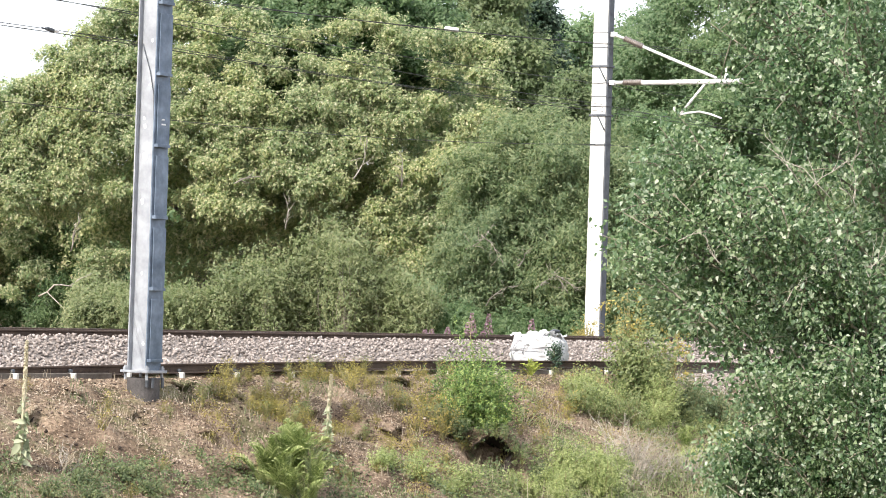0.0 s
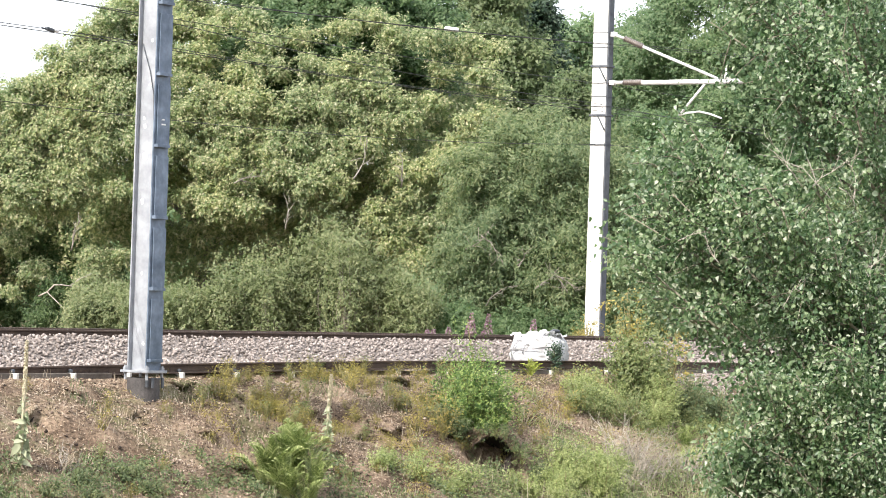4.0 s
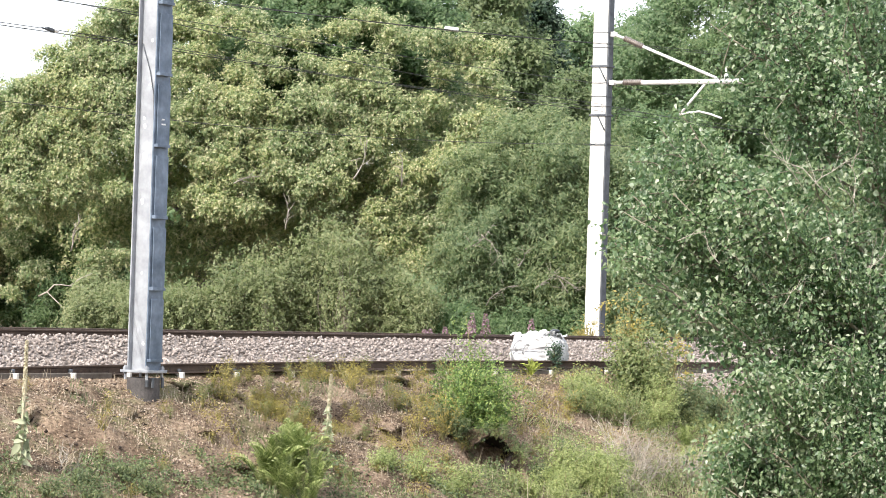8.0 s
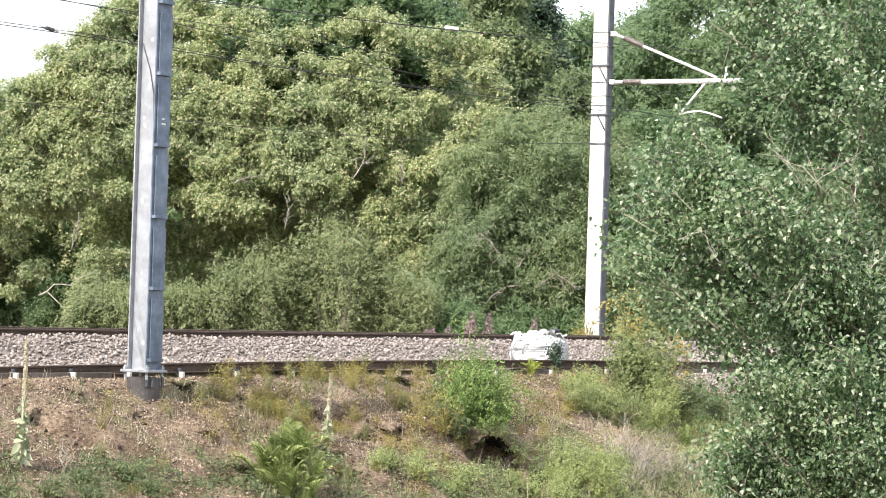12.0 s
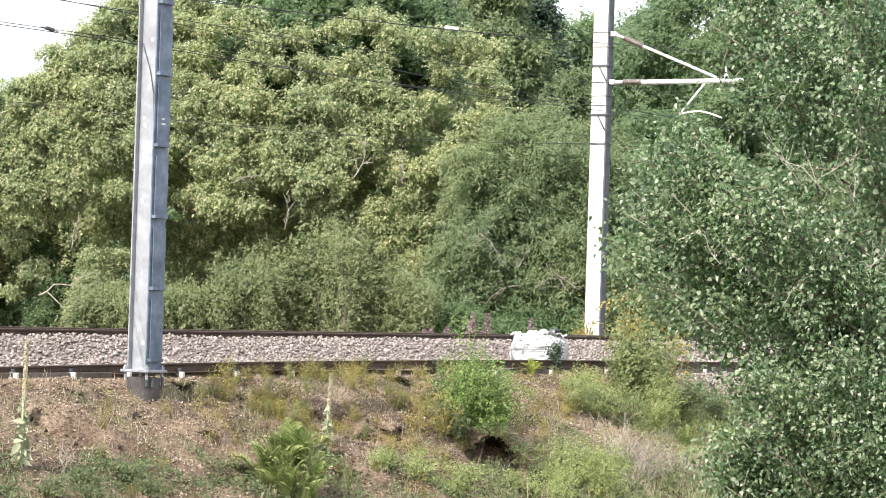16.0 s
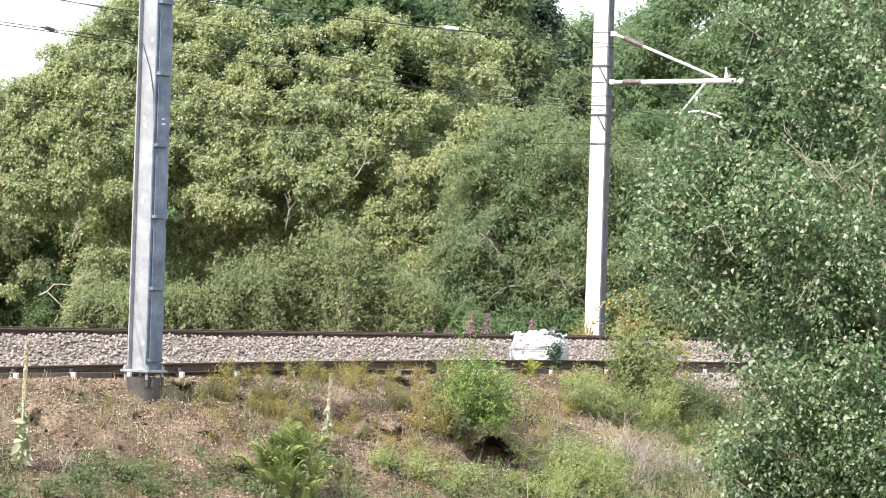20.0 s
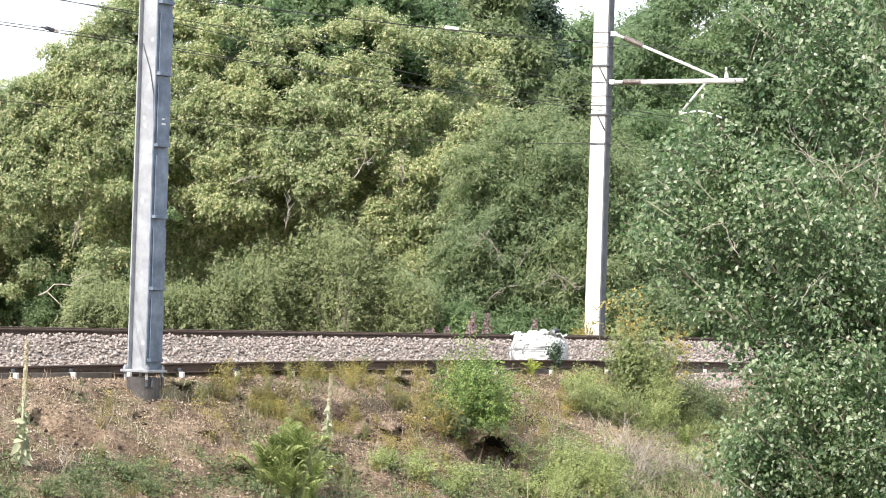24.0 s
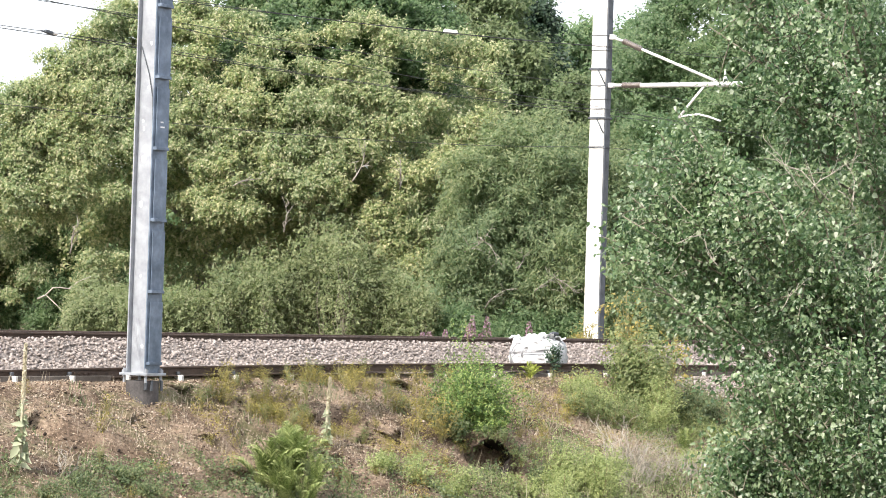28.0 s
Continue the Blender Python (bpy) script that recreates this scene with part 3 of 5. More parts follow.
def sleeper(u, length, v0, z, tilt=0.0):
    t = tagged(new("sleeper"), "pale concrete sleeper end under the rusty rail", "sleeper", "sleepers under the rails")
    t.matrix_basis = LINE @ pose(u, v0, z, 0, 0, tilt)
    part("block", boxed(0.055, length, 0.11, None, 0.01), SLEEPER, t)
    part("rail_clip", boxed(0.06, 0.05, 0.05, pose(0, length * 0.5 - 0.1, 0.085), 0.008), IRON, t, "rusty rail clip")
    return t


for k, u in enumerate((0.32, 1.68, 3.06, 4.46, 5.98, 7.6, 9.3, 11.0, 12.7, 14.5, 16.7, 19.04, 21.26, 23.66, 26.0)):
    sleeper(u, 0.40, drift(u) - 0.05, 0.375, (k * 37 % 7 - 3) * 0.8)
for k in range(46):
    s = tagged(new("sleeper"), "grey concrete sleeper bedded in the ballast", "sleeper", "sleepers of the line")
    s.matrix_basis = LINE @ pose(-6 + k * 0.95, -2.41, 0.73)
    part("block", boxed(0.24, 2.4, 0.15, None, 0.015), SLEEPER, s)

# edge board behind the sleeper ends
eb = tagged(new("edge_board"), "weathered concrete edging board below the rail", "edging", kind="structure")
eb.matrix_basis = LINE
for k in range(14):
    u = -0.3 + k * 2.0
    if 3.0 < u < 13.0:  # buried by the bank
        continue
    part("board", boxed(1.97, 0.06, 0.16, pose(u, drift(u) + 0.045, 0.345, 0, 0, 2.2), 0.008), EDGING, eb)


# ---- near mast: a galvanised H-section on a tarred pile ----
def near_mast():
    x, y = -4.565, 43.27
    g = 0.13
    t = tagged(new("catenary_mast"), "galvanised steel H-section mast bolted on a dark pile", "mast")
    t.matrix_basis = Matrix(((TX, NX, 0, x), (TY, NY, 0, y), (0, 0, 1, g), (0, 0, 0, 1)))
    # local x along the line (away), y towards the camera side, z up
    D, B, z0, H = 0.36, 0.39, 0.37, 9.0
    mz = z0 + H / 2
    # outer flange gets the darker PANEL: its shade is painted
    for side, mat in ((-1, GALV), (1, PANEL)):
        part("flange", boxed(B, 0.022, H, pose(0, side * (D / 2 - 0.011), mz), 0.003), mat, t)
    part("web", boxed(0.016, D - 0.044, H, pose(-0.10, 0, mz), 0.0), GALV, t)
    foot = part("base_plate", boxed(0.52, 0.52, 0.04, pose(0, 0, z0 - 0.02), 0.006), GALV, t)
    bm = bmesh.new()
    bmesh.ops.create_cone(bm, cap_ends=True, segments=28, radius1=0.255, radius2=0.255, depth=0.9, matrix=pose(0, 0, z0 - 0.12 - 0.45))
    pile = part("footing", bm, PILE, t, "dark tarred round steel pile", smooth=False)
    part("pile_lug", boxed(0.03, 0.05, 0.12, pose(-0.18, 0.19, z0 - 0.2), 0.004), IRON, pile)
    for a in (-0.2, 0.2):
        for b in (-0.2, 0.2):
            bm = bmesh.new()
            bmesh.ops.create_cone(bm, cap_ends=True, segments=6, radius1=0.024, radius2=0.024, depth=0.22, matrix=pose(a, b, z0 - 0.04))
            bmesh.ops.create_cone(bm, cap_ends=True, segments=6, radius1=0.042, radius2=0.042, depth=0.045, matrix=pose(a, b, z0 + 0.022))
            part("anchor_bolt", bm, GALV, foot)
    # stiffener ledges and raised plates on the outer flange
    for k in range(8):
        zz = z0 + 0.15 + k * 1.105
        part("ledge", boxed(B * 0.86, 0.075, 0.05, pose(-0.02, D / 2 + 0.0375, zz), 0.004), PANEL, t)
        part("cover_plate", boxed(B * 0.84, 0.022, 0.92, pose(0.028, D / 2 + 0.011, zz + 0.485), 0.004), PANEL, t, "weathered zinc cover plate with shade painted into its blue-grey")
    for dz, long in ((0.0, 0.11), (0.075, 0.07)):
        part("number_bars", boxed(long, 0.004, 0.022, pose(0.02 - 0.4 * (0.11 - long), D / 2 + 0.0245, z0 + 3.80 + dz)), ALU, t, "small white marking bars")
    rng = np.random.default_rng(61)
    for yy, zz, r in ((-0.03, 3.32, 0.055), (-0.06, 2.62, 0.04), (0.02, 4.42, 0.03), (-0.05, 3.78, 0.03), (-0.07, 3.90, 0.025), (0.04, 5.1, 0.03), (-0.02, 1.5, 0.022), (0.05, 0.42, 0.03)):
        verts = [(0, 0, 0)] + [(0, math.cos(w) * r * q * 0.8, math.sin(w) * r * q * (1.5 if math.sin(w) < 0 else 0.9)) for w, q in ((2 * math.pi * k / 12, rng.uniform(0.7, 1.15)) for k in range(12))]
        splash = new("bird_dropping", mesh_of("bird_dropping", verts, [(0, 1 + (k + 1) % 12, 1 + k) for k in range(12)], DROPPING))
        tagged(under(splash, t, pose(-0.1125, yy, z0 + zz)), "chalky white bird dropping")
    # thin stay lying against the web
    stay = tubes_mesh("stay", [([(-0.125, -0.135, z0 + 5.05), (-0.122, 0.02, z0 + 4.62), (-0.12, 0.10, z0 + 4.25), (-0.12, 0.125, z0 + 3.6)], [0.008] * 4)], IRON, 5)
    tagged(under(new("stay", stay), t), "thin dark stay wire")
    for a in (-0.10, 0.16):
        part("pile_lug", boxed(0.05, 0.03, 0.16, pose(a, 0.245, z0 - 0.19), 0.004), IRON, pile)
    return t


near_mast()


# ---- far mast with its cantilever ----
def bar(name, a, b, r, mat, parent, label="", r2=None, sides=10):
    me = tubes_mesh(name, [([a, b], [r, r if r2 is None else r2])], mat, sides)
    ob = under(new(name, me), parent)
    return tagged(ob, label) if label else ob


def insulator(a, b, parent, n=9):
    a, b = Vector(a), Vector(b)
    ob = tagged(bar("insulator", a, b, 0.045, PORCELAIN, parent), "ribbed brown porcelain insulator")
    d = (b - a) / n
    for k in range(n):
        p = a + d * (k + 0.5)
        under(new("shed", tubes_mesh("shed", [([p - d * 0.34, p - d * 0.05, p + d * 0.2], [0.046, 0.08, 0.046])], PORCELAIN, 10)), ob)
    return ob


def far_mast():
    x, y = world_at(29.98, -4.835)
    g = ground_z(x, y)
    t = tagged(new("cantilever_mast"), "tall pale concrete mast with a white cantilever arm", "mast")
    t.matrix_basis = Matrix(((TX, NX, 0, x), (TY, NY, 0, y), (0, 0, 1, 0), (0, 0, 0, 1)))
    part("shaft", boxed(0.27, 0.40, 12.0, pose(0, 0, g + 5.8), 0.012), CONCRETE, t)
    part("side_strip", boxed(0.264, 0.04, 12.0, pose(0, 0.221, g + 5.8), 0.004), IRON, t, "dark steel channel along the mast")
    for z in (7.78, 6.55):
        part("bracket", boxed(0.34, 0.51, 0.05, pose(0, 0.02, z), 0.006), IRON, t, "dark steel mast bracket")
        bar("brace", (-0.16, 0.0, z - 0.02), (-0.16, 0.2, z - 0.38), 0.018, IRON, t)
    for z in (8.62, 8.25, 7.36, 7.02, 6.78, 5.83, 5.80):
        part("band", boxed(0.30, 0.48, 0.016, pose(0, 0.02, z), 0.003), IRON, t, "thin wire band")
    # cantilever: upper stay, lower tube, registration arm
    for z in (8.58, 7.37):
        part("hinge", boxed(0.16, 0.14, 0.12, pose(0, 0.31, z), 0.012), ALU, t)
    bar("stay_end", (0, 0.36, 8.56), (0, 0.62, 8.47), 0.035, ALU, t)
    insulator((0, 0.60, 8.48), (0, 1.12, 8.26), t, 10)
    bar("stay_tube", (0, 1.1, 8.27), (0, 3.16, 7.44), 0.035, ALU, t, "slim white stay tube")
    bar("arm_end", (0, 0.36, 7.37), (0, 0.62, 7.37), 0.045, ALU, t)
    insulator((0, 0.60, 7.37), (0, 1.14, 7.37), t, 10)
    bar("arm_tube", (0, 1.12, 7.36), (0, 3.83, 7.37), 0.062, ALU, t, "white cantilever tube")
    bar("clamp", (0, 3.40, 7.41), (0, 3.39, 7.57), 0.075, ALU, t, "", 0.035, 4)
    bar("clamp_tip", (0, 3.39, 7.56), (0, 3.38, 7.70), 0.022, ALU, t)
    bar("drop_tube", (0, 2.85, 7.34), (0, 2.17, 6.55), 0.030, ALU, t)
    pts = [(0, 2.17, 6.55), (0, 2.38, 6.60), (0, 2.70, 6.63), (0, 2.98, 6.57), (0, 3.30, 6.46)]
    ob = under(new("steady_arm", tubes_mesh("steady_arm", [(pts, [0.024] * 5)], ALU, 8)), t)
    return t


far_mast()


# ---- wires ----
def wire(name, label, a, b, r, sag=0.12, ext=0.7):
    a, b = Vector(a), Vector(b)
    d = b - a
    a2, b2 = a - d * ext, b + d * ext
    pts = []
    for k in range(33):
        q = k / 32
        s = -ext + q * (1 + 2 * ext)
        pts.append(a + d * s - Vector((0, 0, sag * 4 * max(0.0, s * (1 - s)))))
    return tagged(new(name, tubes_mesh(name, [(pts, [r] * 33)], COPPER, 6)), label, "wire")


wire("contact_wire", "thin dark contact wire over the line", (-5.14, 46.00, 5.78), (3.56, 69.00, 6.61), 0.007, 0.07)
wire("contact_wire", "thin dark contact wire over the line", (-5.14, 46.00, 5.83), (3.56, 69.00, 6.71), 0.006, 0.12)
wire("messenger_wire", "thin dark messenger wire above the contact wire", (-5.16, 46.00, 6.27), (3.56, 69.00, 6.79), 0.007, 0.12)
wire("messenger_wire", "thin dark messenger wire above the contact wire", (-5.16, 46.00, 6.31), (3.54, 69.00, 7.29), 0.006, 0.06)
wire("feeder_wire", "thin dark overhead feeder wire", (-4.54, 48.50, 6.81), (5.17, 72.00, 8.48), 0.007, 0.06)
wire("feeder_wire", "thin dark overhead feeder wire", (-4.54, 48.50, 6.85), (5.17, 72.00, 8.53), 0.006, 0.12)
wire("earth_wire", "thin dark earth wire fixed to the far mast", (-7.29, 45.50, 4.76), (3.62, 69.70, 5.81), 0.006, 0.2)
si = tagged(new("section_insulator"), "small dark insulator set in an overhead wire", "insulator")
si.matrix_basis = pose(-6.10, 42.60, 5.66, 0, 5, 60)
part("body", boxed(0.20, 0.05, 0.06, pose(0.0, 0, 0.0), 0.018), IRON, si)
part("cap", boxed(0.13, 0.05, 0.05, pose(0.14, 0, 0.012), 0.015), ALU, si, "pale metal cap")
part("terminal", boxed(0.12, 0.02, 0.025, pose(-0.15, 0, -0.01), 0.006), IRON, si)


# ---- white sack between the rails ----
def sack():
    u, v = 17.5, 0.06
    x, y = world_at(u, v)
    t = tagged(new("bulk_bag"), "creased white woven bulk bag slumped on the ballast", "bag")
    t.matrix_basis = Matrix(((TX, NX, 0, x), (TY, NY, 0, y), (0, 0, 1, 0.44), (0, 0, 0, 1)))
    bm = bmesh.new()
    bmesh.ops.create_cube(bm, size=1.0)
    bmesh.ops.subdivide_edges(bm, edges=bm.edges, cuts=23, use_grid_fill=True)
    for q in bm.verts:
        c = q.co
        k = 1 - 0.14 * (2 * abs(c.x)) ** 4 * (2 * abs(c.y)) ** 4
        c.x, c.y = c.x * 0.72 * k, c.y * 1.00 * k
        zz = c.z + 0.5
        c.z = zz * (0.69 - 0.11 * (abs(c.y) / 0.5) ** 4 - 0.05 * (abs(c.x) / 0.36) ** 4 + 0.035 * math.sin(c.y * 9 + 1) * zz)
        bulge = math.sin(math.pi * min(1, zz)) * 0.045
        c.x += math.copysign(bulge, c.x)
        c.y += math.copysign(bulge, c.y)
        f = noise.noise(Vector((c.x * 4, c.y * 4, c.z * 5)))
        fold = abs(noise.noise(Vector((c.x * 8 + 4, c.y * 5, c.z * 11))))
        fine = abs(noise.noise(Vector((c.x * 16, c.y * 16 + 2, c.z * 19))))
        seam_crease = math.exp(-((zz - 0.58 - 0.06 * c.y) / 0.035) ** 2) + 0.8 * math.exp(-((c.y + 0.34) / 0.025) ** 2) * (zz > 0.3)
        c.x -= math.copysign(0.06 * seam_crease + 0.085 * (fold - 0.2) + 0.035 * fine, c.x)
        c.y += f * 0.03
        c.z += zz ** 3 * (0.15 * (fold - 0.2) + 0.05 * fine)
    part("body", bm, SACK, t, smooth=True)
    rng = np.random.default_rng(3)
    for k in range(7):
        bm = bmesh.new()
        bmesh.ops.create_grid(bm, x_segments=8, y_segments=6, size=0.5)
        for q in bm.verts:
            c = q.co
            c.z = 0.28 * noise.noise(Vector((c.x * 3 + k, c.y * 3, k))) + 0.10 * noise.noise(Vector((c.x * 8, c.y * 8, k)))
        bmesh.ops.solidify(bm, geom=bm.faces[:], thickness=0.02)
        m = pose(-0.18 + 0.3 * rng.random(), -0.42 + 0.14 * k, 0.665 + 0.02 * (k > 4), rng.uniform(-25, 25), rng.uniform(-25, 25), rng.uniform(0, 180)) @ Matrix.Diagonal((0.27, 0.21, 0.24, 1))
        bmesh.ops.transform(bm, matrix=m, verts=bm.verts)
        part("folded_flap", bm, SACK, t, "rumpled white top flap")
    # thin grey tubes draw the dark crease lines and the seam
    for pts in ([(-0.415, -0.40, 0.12), (-0.425, -0.42, 0.30), (-0.42, -0.36, 0.47), (-0.40, -0.26, 0.56)], [(-0.425, -0.2, 0.37), (-0.43, 0.1, 0.385), (-0.42, 0.42, 0.39)],
                [(-0.425, -0.17, 0.30), (-0.43, -0.14, 0.40), (-0.42, -0.08, 0.50)]):
        under(new("seam_crease", tubes_mesh("seam_crease", [(pts, [0.013] * len(pts))], SEAM_CREASE, 5)), t)
    part("dark_rag", boxed(0.16, 0.18, 0.07, pose(-0.05, 0.36, 0.76, 12, 8, 30), 0.03), IRON, t, "dark scrap caught in the folds")
    return t


sack()


# ---- bank: chips, low cover, grass ----
def scatter(rng, n, u0, u1, w0, w1, test=None):
    out = []
    while len(out) < n:
        u, w = rng.uniform(u0, u1), rng.uniform(w0, w1)
        if test and not test(u, w):
            continue
        v = w + drift(u)
        out.append((*world_at(u, v), height_uv(u, v)))
    return np.array(out)


def patchy(scale, shift, level):
    def test(u, w):
        apron = ((u - 9.2) / 0.85) ** 2 + ((w - 3.5) / 1.05) ** 2 < 1  # bare soil at the burrow
        return not apron and noise.noise((u * scale + shift, w * scale, shift)) > level
    return test


def build_litter():
    rng = np.random.default_rng(21)
    C = scatter(rng, 13000, -5, 26, 0.1, 5.0, patchy(0.8, 2.0, -0.25))
    ob = new("soil_chips", stones_mesh("soil_chips", C + np.array([0, 0, 0.004]), rng.uniform(0.012, 0.042, len(C)), 0.5, CHIP, rng, (OCT, OCTF)))
    tagged(ob, "brown bark chips and pale grit on the bank", "litter", kind="stuff")
    C = scatter(rng, 70000, -5, 22, 0.12, 4.6, patchy(0.7, 15.0, -0.35))
    n = len(C)
    A = unit(rng.normal(size=(n, 3)) * np.array([1, 1, 0.5]))
    L = rng.uniform(0.016, 0.05, n)
    C[:, 2] += rng.uniform(0, 0.02, n)
    ob = new("bark_flakes", leaves_mesh("bark_flakes", C + np.array([0, 0, 0.012]), np.tile([0.0, -0.35, 0.7], (n, 1)) + rng.normal(scale=0.65, size=(n, 3)), A, L, L * rng.uniform(0.3, 0.75, n), CHIP))
    tagged(ob, "pinkish brown bark flakes strewn over the bank", "litter", kind="stuff")
    C = scatter(rng, 12000, -5, 26, 0.2, 5.2, patchy(0.5, 9.0, -0.2))
    n = len(C)
    A = unit(rng.normal(size=(n, 3)) * np.array([1, 1, 0.25]))
    L = rng.uniform(0.025, 0.16, n)
    ob = new("fallen_stalks", leaves_mesh("fallen_stalks", C + np.array([0, 0, 0.02]), np.tile([0.0, -0.4, 1.0], (n, 1)) + rng.normal(scale=0.3, size=(n, 3)), A, L, L * 0 + 0.008, STRAW))
    tagged(ob, "dry straw-coloured stalks fallen on the bank", "litter", kind="stuff")


build_litter()


def chip_heap(u, w, ru, rw, n, seed):
    """A spill of bleached wood chips."""
    rng = np.random.default_rng(seed)
    C = []
    for _ in range(n):
        a, b = u + rng.normal(scale=ru), w + rng.normal(scale=rw)
        v = b + drift(a)
        C.append((*world_at(a, v), height_uv(a, v) + 0.012 + rng.uniform(0, 0.03)))
    L = rng.uniform(0.015, 0.055, n)
    me = leaves_mesh("wood_chips", np.array(C), np.array([-0.1, -0.4, 0.7]) + rng.normal(scale=0.6, size=(n, 3)), rng.normal(size=(n, 3)) * np.array([1, 1, 0.4]), L, L * rng.uniform(0.3, 0.7, n), PALECHIP)
    tagged(new("wood_chips", me), "bleached wood chips spilled on the bank", "litter", kind="stuff")


chip_heap(0.62, 2.64, 0.35, 0.30, 420, 600)
chip_heap(0.41, 3.18, 0.30, 0.25, 260, 601)
chip_heap(5.38, 0.76, 0.80, 0.12, 300, 602)
chip_heap(1.40, 1.51, 0.60, 0.30, 320, 603)
chip_heap(-0.14, 1.15, 0.50, 0.25, 260, 604)
chip_heap(9.26, 1.83, 0.50, 0.30, 260, 605)
chip_heap(6.96, 1.03, 0.90, 0.15, 320, 606)
chip_heap(3.52, 1.65, 0.50, 0.25, 260, 607)
chip_heap(13.92, 1.58, 0.50, 0.35, 280, 608)
chip_heap(5.91, 2.72, 0.40, 0.30, 240, 609)


def clods():
    rng = np.random.default_rng(22)
    C = scatter(rng, 3200, -5, 22, 0.3, 4.8, patchy(1.1, 5.0, -0.05))
    # moist lumps in the slips; their dark colour also paints overhang shade
    C = [C]
    for a, b, r in SLIPS:
        C.append(scatter(rng, int(190 * r), a - r * 0.9, a + r * 0.9, b - 0.1, b + 0.3))
    C = np.concatenate(C)
    ob = new("soil_clods", stones_mesh("soil_clods", C, rng.uniform(0.025, 0.095, len(C)), 0.45, CLOD, rng, (OCT, OCTF)))
    tagged(ob, "crumbled brown soil clods on the bank", "soil", kind="stuff")


clods()


def turf_lip(u, w, r, seed):
    """A ragged crust of rooted soil left hanging over a slip."""
    rng = np.random.default_rng(seed)
    nu, rows = 14, 4
    edges = [0.01 + (0.05 + 0.3 * r) * (1 - (i / nu * 2 - 1) ** 2) * rng.uniform(0.55, 1.25) for i in range(nu + 1)]
    verts, faces = [], []
    for layer in (0, 1):
        for i in range(nu + 1):
            q = i / nu * 2 - 1
            a = u + q * r * 1.25
            edge = edges[i]
            for j in range(rows + 1):
                p = j / rows
                b = w - 0.30 + p * (0.18 + edge)
                top = height_uv(a, min(b, w - 0.17) + drift(a)) - 0.10 * max(0.0, b - w + 0.17)
                lift = 0.02 * (1 - q * q) * math.sin(math.pi * min(1.0, p * 1.1)) + 0.012 * noise.noise((a * 9, b * 9, 2.0))
                thick = (0.015 + 0.03 * (1 - q * q)) * (1.0 + 0.5 * noise.noise((a * 7, 1.0, b * 7)))
                x, y = world_at(a, b + drift(a))
                verts.append((x, y, top + lift + (-thick if layer else 0.006)))
    n = (nu + 1) * (rows + 1)
    for i in range(nu):
        for j in range(rows):
            k = i * (rows + 1) + j
            faces.append((k, k + rows + 1, k + rows + 2, k + 1))
            faces.append((n + k, n + k + 1, n + k + rows + 2, n + k + rows + 1))
        k = i * (rows + 1) + rows
        faces.append((k, k + rows + 1, n + k + rows + 1, n + k))
    t = tagged(new("turf_crust", mesh_of("turf_crust", verts, faces, SOIL, True)), "ragged crust of brown soil hanging over a slip", "soil", "soil crusts on the bank")
    m = 26
    C, A = [], []
    for _ in range(m):
        i = rng.integers(0, nu + 1)
        C.append(np.array(verts[i * (rows + 1) + rows]) + rng.normal(scale=0.02, size=3) + np.array([0, 0, -0.02]))
        A.append((rng.normal(scale=0.4), rng.normal(scale=0.3) - 0.3, -1.0 if rng.random() < 0.5 else 0.8))
    L = rng.uniform(0.05, 0.14, m)
    top = np.array(verts[:n])
    f = int(420 * r)
    F = top[rng.integers(0, n, f)] + rng.normal(scale=0.03, size=(f, 3)) * np.array([1, 1, 0.15]) + np.array([0, 0, 0.012])
    W = rng.uniform(0.016, 0.05, f)
    tagged(under(new("bark_litter", leaves_mesh("bark_litter", F, np.array([0.0, -0.35, 0.7]) + rng.normal(scale=0.6, size=(f, 3)), rng.normal(size=(f, 3)) * np.array([1, 1, 0.5]), W, W * 0.55, CHIP)), t), "brown bark flakes", kind="stuff")
    tagged(under(new("root_fringe", leaves_mesh("root_fringe", np.array(C), rng.normal(size=(m, 3)) + np.array([0, -0.6, 0.2]), np.array(A), L, L * 0 + 0.009, STRAW)), t), "dry hanging rootlets", kind="stuff")


for k, (u, w, r) in enumerate(SLIPS):
    turf_lip(u, w, r, 700 + k)


def low_cover(name, label, n, mat, u0, u1, w0, w1, level, shift, hmax, size, aspect, seed):
    rng = np.random.default_rng(seed)
    C = scatter(rng, n, u0, u1, w0, w1, patchy(0.9, shift, level))
    hgt = np.array([0.35 + 0.9 * max(0.0, noise.noise((c[0] * 1.6, c[1] * 1.6, shift)) + 0.4) for c in C])
    C[:, 2] += rng.uniform(0.0, 1.0, n) * hmax * hgt
    A = unit(rng.normal(size=(n, 3)) + np.array([0, 0, 0.3]))
    Fc = np.array([-0.15, -0.3, 0.8]) + rng.normal(scale=0.5, size=(n, 3))
    L = size * rng.uniform(0.6, 1.4, n)
    return tagged(new(name, leaves_mesh(name, C, Fc, A, L, L * aspect, mat)), label, "plants", kind="stuff")


low_cover("ground_ivy", "low green ground cover at the foot of the bank", 11000, HERB, -6, 5.0, 2.4, 5.0, 0.02, 4.0, 0.22, 0.05, 0.5, 31)
low_cover("bramble_cover", "green brambles low on the bank", 12000, HERB, -6, 12, 2.9, 6.0, 0.0, 14.0, 0.28, 0.05, 0.5, 32)
low_cover("yellow_herbs", "yellow-green herbs on the bank", 15000, WEED, 2, 18, 0.25, 4.2, 0.22, 24.0, 0.26, 0.04, 0.25, 33)
low_cover("green_herbs", "mixed green herbs on the bank", 14000, OLIVE, 6, 17, 2.7, 6.0, 0.0, 40.0, 0.40, 0.045, 0.45, 34)
